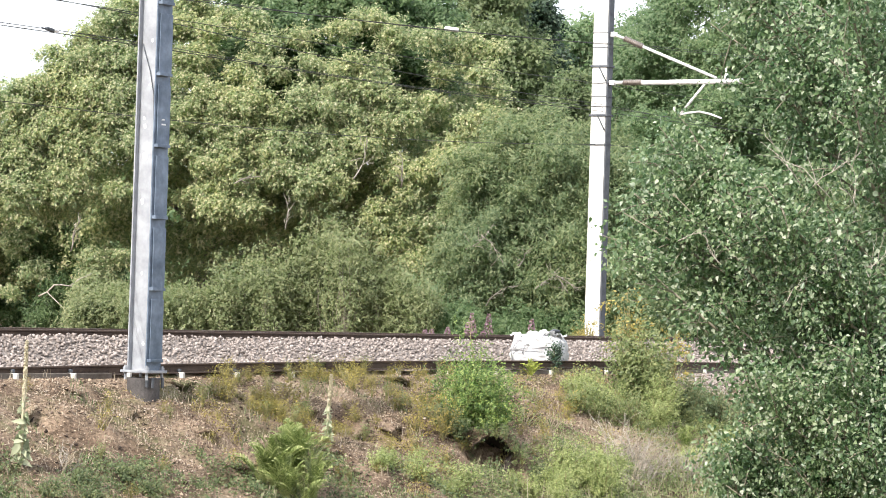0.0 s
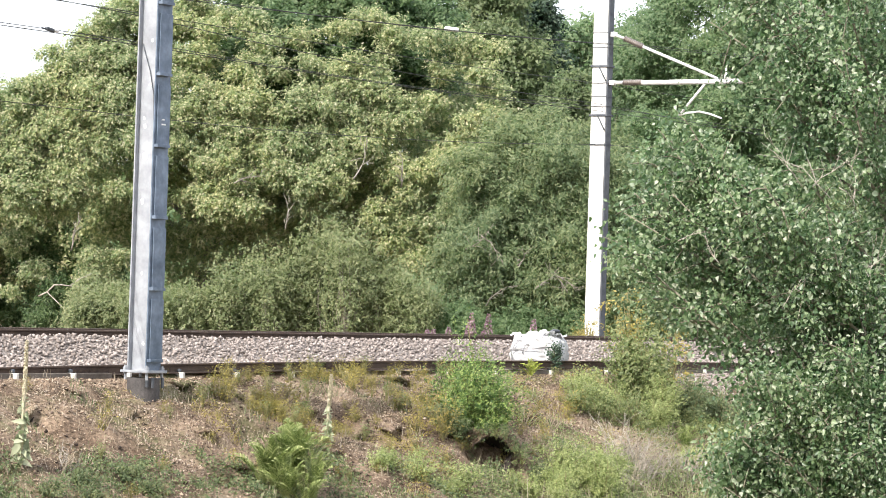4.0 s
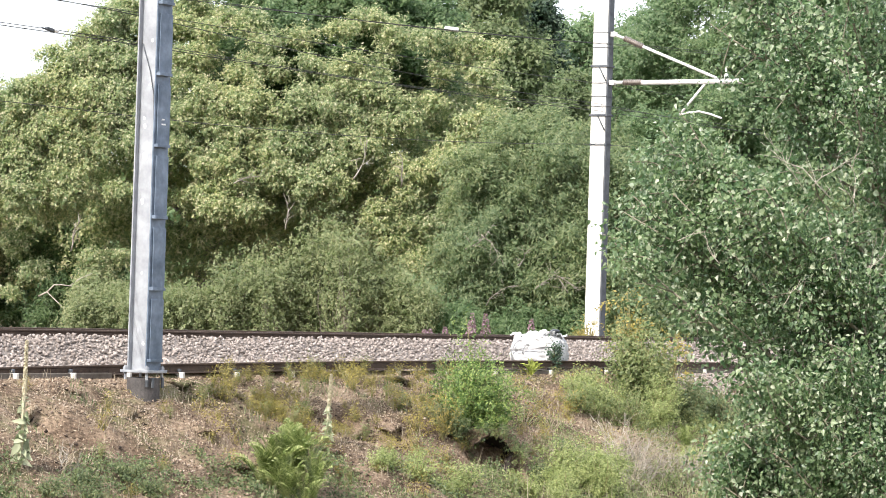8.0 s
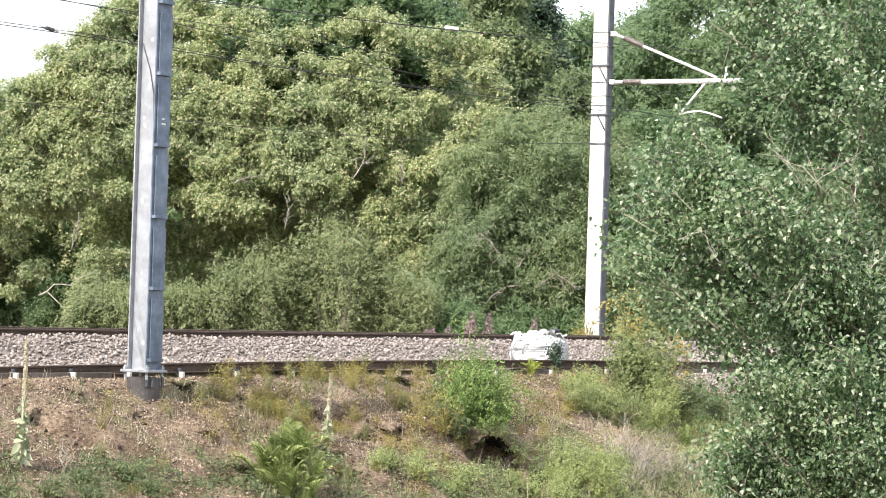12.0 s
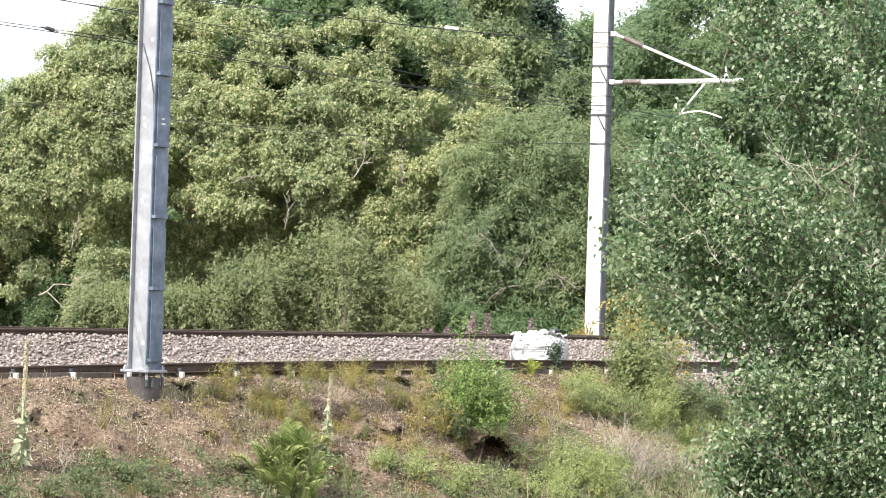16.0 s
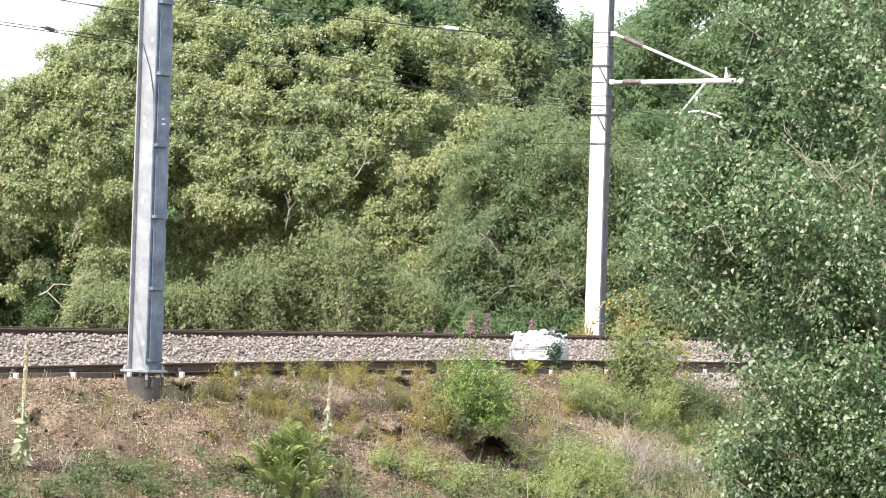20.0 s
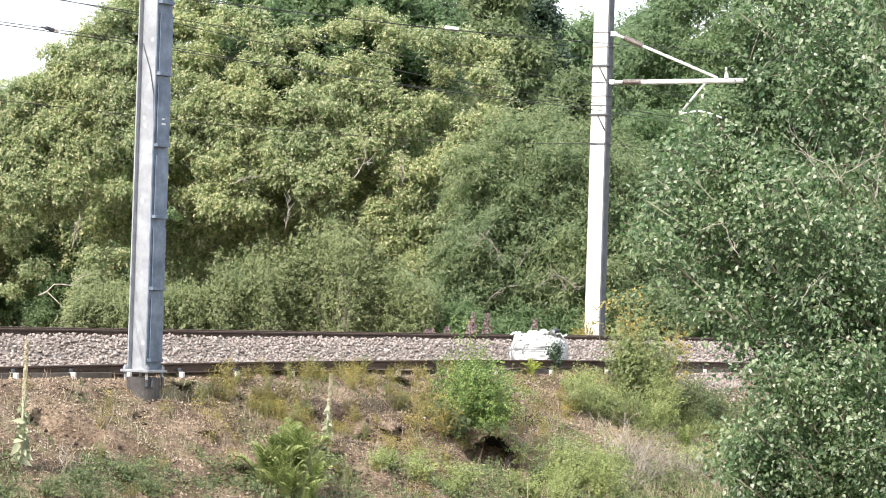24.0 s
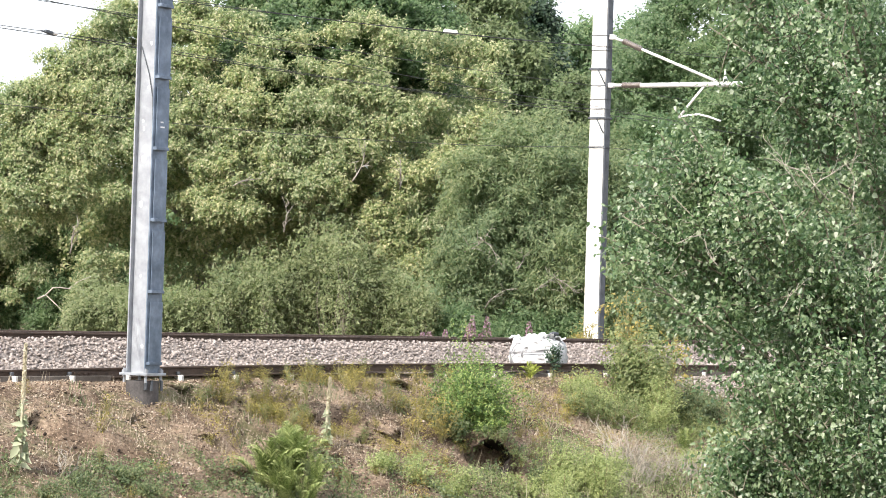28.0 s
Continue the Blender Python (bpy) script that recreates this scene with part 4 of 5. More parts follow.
low_cover("trackside_herbs", "yellow-green herbs crowding the bank below the rail", 12000, OLIVE, 15.6, 21, 0.9, 3.6, -0.1, 83.0, 0.42, 0.045, 0.4, 35)
low_cover("foot_herbs", "yellow-green herbs at the foot of the bank", 20000, OLIVE, 7.8, 15, 3.4, 6.5, -0.1, 93.0, 0.42, 0.045, 0.4, 36)


def grass(name, label, n, mat, u0, u1, w0, w1, level, shift, h0, h1, seed, width=0.012, lean=0.28):
    rng = np.random.default_rng(seed)
    C = scatter(rng, n, u0, u1, w0, w1, patchy(0.8, shift, level))
    L = rng.uniform(h0, h1, n)
    A = unit(rng.normal(scale=lean, size=(n, 3)) + np.array([0.05, 0, 1.0]))
    C[:, 2] += L * 0.42
    Fc = rng.normal(size=(n, 3)) * np.array([1, 1, 0.2]) + np.array([0, -0.6, 0])
    return tagged(new(name, leaves_mesh(name, C, Fc, A, L, L * 0 + width, mat)), label, "grass", kind="stuff")


grass("seed_stalks", "dry seed stalks standing among the shrubs", 900, STRAW, 7.8, 14.5, 3.2, 5.8, -0.3, 51.0, 0.2, 0.6, 41, 0.008, 0.3)
grass("thin_grass", "thin straw grass dotted over the bank", 3000, STRAW, -5, 20, 0.25, 4.5, 0.0, 61.0, 0.08, 0.3, 42, 0.007)
grass("green_grass", "short green grass on the bank", 4000, HERB, -6, 18, 0.4, 5.6, 0.2, 71.0, 0.06, 0.2, 43, 0.010)

# ---- bushes on the bank ----
green_bush = bush("leafy_bush", "fresh green leafy bush on the bank above a burrow", "bush", (0.78, 48.65), 1.75, 0.66, 60, 25000, 0.047, ELDER, 51, 0.42, taper=0.5, fuzz=1.35, lean=(-0.30, 0.0), clear=0.24)
edge_shrub = bush("hawthorn_bush", "yellowish green bush beside the rusty rail", "bush", (4.12, 55.8), 1.95, 0.62, 40, 11500, 0.058, OLIVE, 52, 0.68, taper=0.45, fuzz=1.4, lean=(-0.12, 0.0))
for k, (x, y, h, r, n) in enumerate(((3.9, 57.5, 2.0, 0.4, 800), (4.75, 57.5, 1.75, 0.35, 500))):
    bush("rowan_sapling", "russet-tinged sapling beside the rusty rail", "bush", (x, y), h, r, 14, n, 0.075, WEED, 460 + k, 0.5, taper=0.2, fuzz=1.6, group="saplings beside the rail")
def shrubs(name, label, x, y, h, r, n, mat, seed, group):
    """Four small uneven bushes that have grown into one another."""
    rng = np.random.default_rng(seed * 7)
    for j in range(4):
        w, q = rng.uniform(0, 6.28), r * rng.uniform(0.25, 0.85)
        bush(name, label, "bush", (x + q * math.cos(w), y + q * math.sin(w)), h * rng.uniform(0.45, 1.12), r * rng.uniform(0.4, 0.62), 11, int(n * 0.33), 0.036, mat, seed * 5 + j, 0.55, 0.8, group, 0.4, None, 1.7)


for k, (x, y, h, r, n) in enumerate(((3.05, 54.2, 0.75, 0.7, 5200), (4.95, 56.2, 1.0, 0.55, 5200), (3.42, 53.8, 0.7, 0.5, 3600), (4.47, 54.6, 0.95, 0.55, 4600), (5.3, 56.3, 0.8, 0.6, 4000), (2.7, 53.4, 0.5, 0.5, 2600), (4.75, 55.9, 0.6, 0.5, 3000), (5.35, 57.2, 0.55, 0.5, 2600), (5.75, 57.0, 0.7, 0.6, 3400), (5.85, 55.6, 0.7, 0.6, 3400), (6.65, 57.9, 0.75, 0.6, 3400), (7.05, 58.1, 0.8, 0.6, 3400))):
    # beyond x 4.3 darker HERB leaves paint the shade under the hawthorn
    shrubs("low_shrub", "low yellow-green shrub on the bank", x, y, h, r, n * 1.2, HERB if x > 4.3 and k % 3 != 0 else PRIVET if k % 3 == 0 else OLIVE, 53 + k, "low shrubs on the bank")
for k, (x, y, h, r, n) in enumerate(((2.2, 47.9, 0.95, 0.65, 6800), (2.65, 48.2, 0.85, 0.6, 4600), (3.14, 50.3, 0.6, 0.5, 3000), (1.45, 46.4, 0.4, 0.35, 2000),
                                     (0.08, 45.3, 0.45, 0.5, 2600), (-0.6, 44.6, 0.4, 0.45, 2000), (2.9, 48.8, 0.8, 0.7, 4600), (1.9, 46.9, 0.6, 0.5, 3600), (4.78, 52.9, 0.8, 0.6, 3600))):
    shrubs("leafy_shrub", "leafy green shrub at the foot of the bank", x, y, h, r, n * 1.3, PRIVET, 160 + k, "leafy shrubs at the foot of the bank")

bush("ivy_tuft", "dark ivy tuft climbing the bulk bag", "weed", (2.30, 56.05), 0.62, 0.10, 9, 620, 0.05, IVY, 60, 0.7)
bush("goldenrod", "yellow goldenrod tuft at the foot of the far mast", "weed", (3.62, 68.3), 0.98, 0.36, 24, 1300, 0.06, WEED, 61, 0.4)


for k, (x, y, h, r, n) in enumerate(((-5.2, 37.5, 0.2, 0.36, 1100), (-4.85, 38.4, 0.18, 0.3, 800), (-4.35, 39.5, 0.2, 0.36, 1100), (-4.0, 39.1, 0.2, 0.36, 1000), (-3.4, 40.4, 0.15, 0.24, 500), (-4.65, 37.9, 0.18, 0.32, 800))):
    bush("nettle_patch", "bluish green nettle patch at the foot of the bank", "plants", (x, y), h, r, 22, int(n * 1.5), 0.042, HERB, 400 + k, 0.38, group="nettles at the foot of the bank", taper=0.2, fuzz=1.6)
for k, (x, y, h, r, n) in enumerate(((1.25, 51.9, 0.5, 0.26, 900), (1.75, 52.6, 0.4, 0.3, 800), (1.6, 51.2, 0.55, 0.26, 900), (2.1, 51.6, 0.4, 0.25, 700), (0.1, 47.6, 0.85, 0.3, 1300), (-0.35, 47.4, 0.7, 0.3, 1000), (2.5, 53.1, 0.35, 0.3, 700))):
    bush("seeding_weed", "thin brownish seeding weed on bare soil", "weed", (x, y), h, r, 13, int(n * 0.8), 0.04, OLIVE if k < 4 else WEED, 430 + k, 0.3, 1.2, "seeding weeds on the bank", 0.4, STRAW if k < 4 else STEM, 1.8)


def dead_stalks(x, y, h, r, n, seed):
    """A clump of bleached, forking, leafless stalks."""
    rng = np.random.default_rng(seed)
    t = tagged(new("dead_stalks"), "bleached clump of dry leafless stalks on the bank", "dead plant", "dead stalk clumps")
    t.matrix_basis = pose(x, y, ground_z(x, y))
    for k in range(n):
        w, q = rng.uniform(0, 6.28), math.sqrt(rng.uniform(0, 1))
        foot = (r * 0.6 * q * math.cos(w), r * 0.6 * q * math.sin(w), -0.04)
        d = (math.cos(w) * q * 0.75 + rng.normal(scale=0.15), math.sin(w) * q * 0.6, 1.0)
        under(new("stalk", tubes_mesh("stalk", bare_runs(rng, foot, d, h * rng.uniform(0.5, 1.1), 0.0095, 8), (TWIG, DEADWOOD, STRAW)[k % 3], 4, True, True)), t)


dead_stalks(3.58, 51.4, 1.0, 0.4, 30, 501)
dead_stalks(3.72, 50.9, 0.85, 0.4, 26, 502)
dead_stalks(4.36, 51.2, 0.8, 0.36, 28, 503)
dead_stalks(3.42, 50.4, 0.8, 0.4, 24, 504)
dead_stalks(3.55, 49.8, 0.65, 0.35, 18, 506)
dead_stalks(4.62, 51.6, 0.7, 0.3, 18, 507)
dead_stalks(-5.15, 38.5, 0.42, 0.16, 5, 505)


def weeds():
    rng = np.random.default_rng(71)
    protos = []
    for k in range(5):
        m = (WEED, WEED, WEED, WEED, OLIVE)[k]
        b = bush("weed", ("yellowing slender weed", "yellow-brown weed tuft", "yellowing weed tuft", "mustard-coloured weed", "tall thin olive weed")[k] + " on the bank",
                 "weed", (-30.0 - k, 40.0), (0.34, 0.26, 0.30, 0.28, 0.46)[k], (0.16, 0.22, 0.2, 0.2, 0.1)[k], 13, 240, 0.043, m, 80 + k, 0.22, group="weeds on the bank", taper=0.3)
        protos.append(b)
    spots = []
    for k in range(54):
        spots.append((rng.uniform(5.2, 13.2), rng.uniform(0.06, 0.55)))
    for k in range(44):
        spots.append((rng.normal(5.0, 0.6), rng.normal(1.5, 0.4)))
    for k in range(74):
        spots.append((rng.uniform(4.6, 12.5), rng.uniform(0.5, 2.7)))
    for k in range(60):
        spots.append((rng.uniform(-3, 17), rng.uniform(0.15, 3.6)))
    for k, (u, w) in enumerate(spots):
        x, y = world_at(u, w + drift(u))
        m = pose(x, y, ground_z(x, y) - 0.01, rng.uniform(-8, 8), rng.uniform(-8, 8), rng.uniform(0, 360))
        s = rng.uniform(0.55, 1.2) * (0.95 if k < 54 else 0.9)
        b = protos[k % 5]
        if k < 5:
            b.matrix_basis = m
        else:
            b = copy_thing(b, m)
            b.scale = (s, s, s)


weeds()


FROND = "green fern with arching yellow-tipped fronds"


def fern(base, h, n, seed, mat=None, label=FROND, wide=1.0):
    rng = np.random.default_rng(seed)
    t = tagged(new("fern"), label, "fern", "ferns on the bank")
    t.matrix_basis = pose(base[0], base[1], ground_z(*base) - 0.02)
    for k in range(n):
        w = 2 * math.pi * k / n + rng.uniform(-0.3, 0.3)
        reach = h * rng.uniform(0.06, 0.46) * wide
        top = h * rng.uniform(0.85, 1.1) * (1.08 - 0.62 * reach / h)
        side = (Vector((-math.sin(w), math.cos(w), 0)) + Vector(rng.normal(scale=0.45, size=3))).normalized()
        verts, faces, prev = [], [], None
        for j in range(27):
            q = j / 26
            p = Vector((math.cos(w) * reach * q ** 1.3, math.sin(w) * reach * q ** 1.3, top * (1.25 * q - 0.42 * q ** 3)))
            if prev is not None:
                d = (p - prev).normalized()
                L = h * 0.125 * math.sin(math.pi * min(0.97, 0.12 + 0.86 * q)) + 0.01
                for s in (-1, 1):
                    a = (side * s + d * 0.85).normalized()
                    o = len(verts)
                    b = d * h * 0.009
                    verts += [p - b, p + a * L * 0.5 - b * 1.2 + Vector((0, 0, 0.012)), p + a * L, p + a * L * 0.5 + b * 1.2, p + b]
                    faces.append((o, o + 1, o + 2, o + 3, o + 4))
            prev = p
        under(new("frond", mesh_of("frond", verts, faces, mat or FERN)), t)
    return t


fern((-2.12, 41.8), 1.28, 56, 91, None, FROND, 1.05)
fern((-2.40, 41.5), 1.02, 32, 100, None, FROND, 1.15)
fern((-1.80, 41.5), 0.92, 28, 92, None, FROND, 1.15)
fern((-2.58, 41.7), 0.85, 26, 94, None, FROND, 1.4)
fern((-2.2, 41.2), 0.85, 28, 98, None, FROND, 1.5)
fern((-1.92, 41.15), 0.7, 24, 99, None, FROND, 1.6)
fern((4.78, 53.6), 0.85, 20, 93)
fern((1.80, 54.85), 0.42, 26, 103, SPROUT, "bright yellow-green young fern in front of the rail", 1.6)


def mullein(base, h, seed, size=0.26):
    rng = np.random.default_rng(seed)
    t = tagged(new("mullein"), "tall dry mullein spike with pale felted leaves", "weed", "mullein plants")
    t.matrix_basis = pose(base[0], base[1], ground_z(*base) - 0.02, 0, rng.uniform(-3, 3))
    under(new("stalk", tubes_mesh("stalk", [([(0, 0, 0), (0.01, 0, h * 0.5), (0.02, 0, h)], [0.024, 0.026, 0.013])], SPIKE, 6)), t)
    n = 700
    z = rng.uniform(0.55, 1.0, n) * h
    w = rng.uniform(0, 6.28, n)
    r = 0.022 * (1.15 - (z / h - 0.55))
    C = np.stack([np.cos(w) * r + 0.02 * z / h, np.sin(w) * r, z], 1)
    A = np.stack([np.cos(w), np.sin(w), np.full(n, 0.6)], 1)
    under(new("seed_spike", leaves_mesh("seed_spike", C, rng.normal(size=(n, 3)), A, np.full(n, 0.034), np.full(n, 0.026), SPIKE)), t)
    for k in range(64):
        w, q = rng.uniform(0, 6.28), k / 63
        L = size * (1.0 - q * 0.62) * rng.uniform(0.5, 1.1)
        c = np.array([[math.cos(w) * L * 0.4, math.sin(w) * L * 0.4, h * 0.52 * q + 0.05]])
        a = np.array([[math.cos(w), math.sin(w), rng.uniform(-1.2, 0.9) - 0.5 * q]])
        f = np.array([[-math.cos(w) * 0.3 - 0.3, -math.sin(w) * 0.3 - 0.7, 0.7]]) + rng.normal(scale=0.6, size=(1, 3))
        under(new("leaf", heart_leaves("leaf", c, f, a, np.array([L]), np.array([L * rng.uniform(0.34, 0.56)]), PALE)), t)
    return t


mullein((-5.62, 37.9), 1.72, 95, 0.30)
mullein((-1.77, 44.86), 1.10, 96, 0.19)
mullein((1.15, 50.0), 0.8, 97, 0.15)


def burrow():
    t = tagged(new("burrow"), "dark burrow mouth with a soil lip under the green bush", "burrow")
    t.matrix_basis = pose(0.95, 48.0, ground_z(0.95, 48.2) + 0.33, 4, 0, 12)

    def lathe(name, profile, mat, n=26):
        verts, faces, m = [], [], len(profile)
        for k in range(n):
            w = 2 * math.pi * k / n
            for d, r in profile:
                j = 1 + 0.3 * noise.noise((math.cos(w) * 1.7, math.sin(w) * 1.7, d * 3)) + 0.25 * noise.noise((math.cos(w) * 5, math.sin(w) * 5, 3.3))
                verts.append((math.cos(w) * r * 1.15 * j, d + 0.05 * noise.noise((w, r * 4, 2)), math.sin(w) * r * 0.88 * j))
        for k in range(n):
            a, b = k * m, (k + 1) % n * m
            faces += [(a + i, a + i + 1, b + i + 1, b + i) for i in range(m - 1)]
        under(new(name, mesh_of(name, verts, faces, mat, True)), t)

    lathe("soil_lip", [(0.75, 0.5), (0.5, 0.53), (0.25, 0.5), (0.07, 0.43), (0.0, 0.37)], SOIL)
    # tunnel wall carries its darkness in the colour
    lathe("tunnel", [(-0.01, 0.385), (0.1, 0.37), (0.3, 0.34), (0.55, 0.27), (0.8, 0.16), (0.9, 0.001)], BLACK)


burrow()
for k, (x, y, h, r, n) in enumerate(((0.35, 47.9, 0.5, 0.2, 1500), (1.75, 48.0, 0.5, 0.22, 1300), (0.1, 48.0, 0.5, 0.25, 1500), (0.98, 46.9, 0.34, 0.09, 420))):
    bush("burrow_weed", "tangled green weed round the burrow mouth", "weed", (x, y), h, r, 12, n, 0.045, HERB, 300 + k, 0.45, group="weeds round the burrow")


for k, x in enumerate((0.46, 0.56, 0.70, 0.86, 1.02, 1.18, 1.34, 1.48)):
    b = bush("fringe_weed", "drooping weed on the soil over the burrow", "weed", (x, 48.0), 0.2 + 0.05 * (k % 3), 0.13, 11, 420, 0.038, (HERB, OLIVE, HERB)[k % 3], 320 + k, 0.4, 0.3, "weeds over the burrow", fuzz=2.0)
    b.matrix_basis = pose(x, 48.03 + 0.03 * (k % 2), ground_z(0.95, 48.2) + 0.68 - 1.5 * (x - 0.94) ** 2)
# ---- fireweed behind the line ----
fireweeds = []


def fireweed(u, v, h, seed):
    rng = np.random.default_rng(seed)
    x, y = world_at(u, v)
    t = tagged(new("fireweed"), "fireweed with a faded purple flower spike", "flower", "fireweed behind the rail")
    t.matrix_basis = pose(x, y, ground_z(x, y) - 0.02)
    under(new("stem", tubes_mesh("stem", [([(0, 0, 0), (0, 0, h)], [0.01, 0.004])], STEM, 5)), t)
    n = 150
    z = rng.uniform(0.62, 1.0, n) * h
    w = rng.uniform(0, 6.28, n)
    r = 0.085 * (1.05 - z / h) / 0.38 + 0.02
    C = np.stack([np.cos(w) * r, np.sin(w) * r, z], 1)
    petals = under(new("flower_spike", leaves_mesh("flower_spike", C, rng.normal(size=(n, 3)), rng.normal(size=(n, 3)), np.full(n, 0.05), np.full(n, 0.04), FLOWER)), t)
    tagged(petals, "faded purple flower spike", kind="stuff")
    n = 60
    z = rng.uniform(0.1, 0.65, n) * h
    w = rng.uniform(0, 6.28, n)
    A = np.stack([np.cos(w), np.sin(w), np.full(n, 0.2)], 1)
    under(new("leaves", leaves_mesh("leaves", A * 0.07 * np.array([1, 1, 0]) + z[:, None] * np.array([0, 0, 1]), np.tile([0, -0.3, 1.0], (n, 1)), A, np.full(n, 0.13), np.full(n, 0.022), HERB)), t)
    fireweeds.append((t, seed))


for k, (du, h) in enumerate(((0.0, 1.05), (0.35, 1.32), (0.62, 1.15), (0.9, 1.28), (-0.8, 0.95), (-1.3, 0.9), (-2.0, 0.85), (3.4, 1.2), (1.15, 0.9))):
    fireweed(23.2 + du, -4.7 - 0.12 * (k % 3), h * 0.93, 100 + k)

# ---- lamp among the trees ----
lamp = tagged(new("street_lamp"), "pale grey lamp head on a pole among the trees", "lamp")
lamp.matrix_basis = pose(0.05, 83.6, ground_z(0.05, 83.6) + 0.29)
part("pole", boxed(0.10, 0.10, 10.1, pose(0.0, 1.8, 4.45), 0.02), GALV, lamp)
part("head", boxed(0.42, 0.30, 0.12, pose(0, -3.1, 9.02, 0, 6, 0), 0.04), LAMPGREY, lamp)
bar("arm", (0.0, 1.8, 9.48), (0.0, -2.98, 9.02), 0.03, GALV, lamp)

# ---- trees beyond the line ----
HOLLOWS_WEST = ((-9.86, 5.45, 0.36), (-9.87, 3.46, 0.78), (-11.06, 2.47, 0.42), (-10.69, 1.09, 0.46), (-7.72, 5.11, 0.33), (-6.43, 3.24, 0.75), (-5.09, 4.54, 0.42), (-6.95, 2.44, 0.33), (-7.68, 3.72, 0.39), (-9.53, 5.30, 0.29), (-8.05, 7.55, 0.26), (-7.2, 3.3, 0.5), (-8.1, 3.0, 0.45), (-9.2, 3.0, 0.4))
HOLLOWS_EAST = ((-3.87, 9.93, 0.69), (-4.86, 7.61, 0.39), (-1.04, 8.31, 0.52), (0.53, 7.82, 0.42), (-0.71, 6.64, 0.33), (-2.53, 4.78, 0.46), (-0.23, 4.41, 0.49), (-1.02, 2.51, 0.36), (-3.02, 8.94, 0.26))


def filling(x0, x1, low, seed):
    """Smaller masses a little behind the billows, left out where the crown is hollow."""
    rng, out = np.random.default_rng(seed), []
    for x in np.arange(x0, x1, 0.66):
        for z in np.arange(low, 10.6, 0.62):
            a, b, r = x + rng.uniform(-0.3, 0.3), z + rng.uniform(-0.3, 0.3), rng.uniform(0.42, 0.6)
            if b > 5.0 + 1.35 * (a + 13.4) or b < float(np.interp(a, [-13, -9, -7, -4, 0, 2], [3.9, 4.1, 3.9, 3.8, 3.0, 6.5])):
                continue  # outside the crown's outline
            if b > 8.8 and a > -6.6:
                continue
            if any((a - p) ** 2 + (b - q) ** 2 < (s + 0.34) ** 2 for p, q, s in HOLLOWS_WEST + HOLLOWS_EAST):
                continue
            y = (80.45 if 4.6 < b < 8.6 else 80.95) + 0.05 * max(0.0, b - 4.0) ** 2 + rng.uniform(-0.2, 0.3)
            out.append((a * y / 80.8, y, 1.6 + (b - 1.6) * y / 80.8, r, r, r * 0.85))
    return out


def billows(rows, seed):
    """Rounded masses of a crown's front (x, z, radius): the top leans back."""
    rng, out = np.random.default_rng(seed), []
    for x, z, r in rows:
        y = 80.4 + 0.05 * max(0.0, z - 4.0) ** 2 + rng.uniform(-0.35, 0.35)
        if z < 3.4 and x < -8.5:
            y += 0.6  # the skirt keeps back under the boughs
        q = y / 80.8
        out.append((x * q, y, 1.6 + (z - 1.6) * q, r * q, r * q, r * q * 0.85))
    return out


WEST_LOW = ((-12.09, 6.33, 0.72), (-11.10, 5.87, 0.62), (-12.39, 5.34, 0.69), (-13.2, 6.9, 0.7), (-13.2, 5.9, 0.7), (-13.3, 4.6, 0.8), (-10.03, 5.74, 0.42), (-11.02, 4.68, 0.65), (-9.34, 4.65, 0.49), (-12.35, 4.39, 0.72), (-12.39, 3.08, 0.5),
            (-11.76, 2.29, 0.46), (-10.09, 2.63, 0.55), (-9.28, 2.82, 0.39), (-12.50, 1.61, 0.36))
WEST_TOP = ((-9.75, 9.55, 0.69), (-10.31, 9.12, 0.52), (-9.31, 9.97, 0.52), (-10.89, 8.40, 0.55), (-10.01, 8.36, 0.72), (-11.97, 7.43, 0.65), (-12.64, 6.92, 0.69), (-11.12, 7.46, 0.62),
            (-9.49, 7.51, 0.55), (-10.77, 6.93, 0.65), (-9.65, 6.68, 0.65), (-11.60, 8.59, 0.36), (-8.7, 9.3, 0.6), (-8.8, 8.2, 0.6), (-8.7, 6.0, 0.5), (-11.14, 8.03, 0.52), (-10.67, 8.78, 0.49), (-11.78, 7.60, 0.46), (-9.05, 8.26, 0.49), (-12.62, 7.41, 0.46))
MID = ((-7.76, 9.61, 0.57), (-6.80, 9.28, 0.65), (-5.80, 9.67, 0.72), (-7.14, 8.61, 0.62), (-7.53, 7.82, 0.46), (-6.48, 7.23, 0.78), (-5.39, 7.23, 0.62), (-7.37, 6.81, 0.49), (-7.51, 5.98, 0.62),
       (-6.36, 5.81, 0.49), (-5.23, 6.33, 0.55), (-6.55, 4.33, 0.75), (-5.62, 4.31, 0.49), (-6.09, 5.08, 0.33), (-8.03, 6.98, 0.39), (-5.16, 9.12, 0.55), (-4.96, 8.22, 0.36))
EAST_LOW = ((-4.04, 7.35, 0.82), (-2.76, 8.29, 0.69), (-3.39, 7.49, 0.78), (-2.29, 7.62, 0.72), (-1.63, 7.25, 0.59), (-3.91, 4.98, 0.88), (-3.14, 5.01, 0.59), (-2.44, 6.04, 0.59), (-1.16, 6.84, 0.49),
            (-1.92, 4.20, 0.72), (-0.1, 3.2, 0.55), (0.25, 4.4, 0.5), (-0.75, 5.38, 0.46), (-0.38, 3.92, 0.52), (-1.51, 3.39, 0.49), (-0.67, 2.93, 0.59), (-1.45, 5.80, 0.42), (-4.40, 6.08, 0.52), (-3.59, 6.34, 0.55), (0.53, 5.12, 0.46))
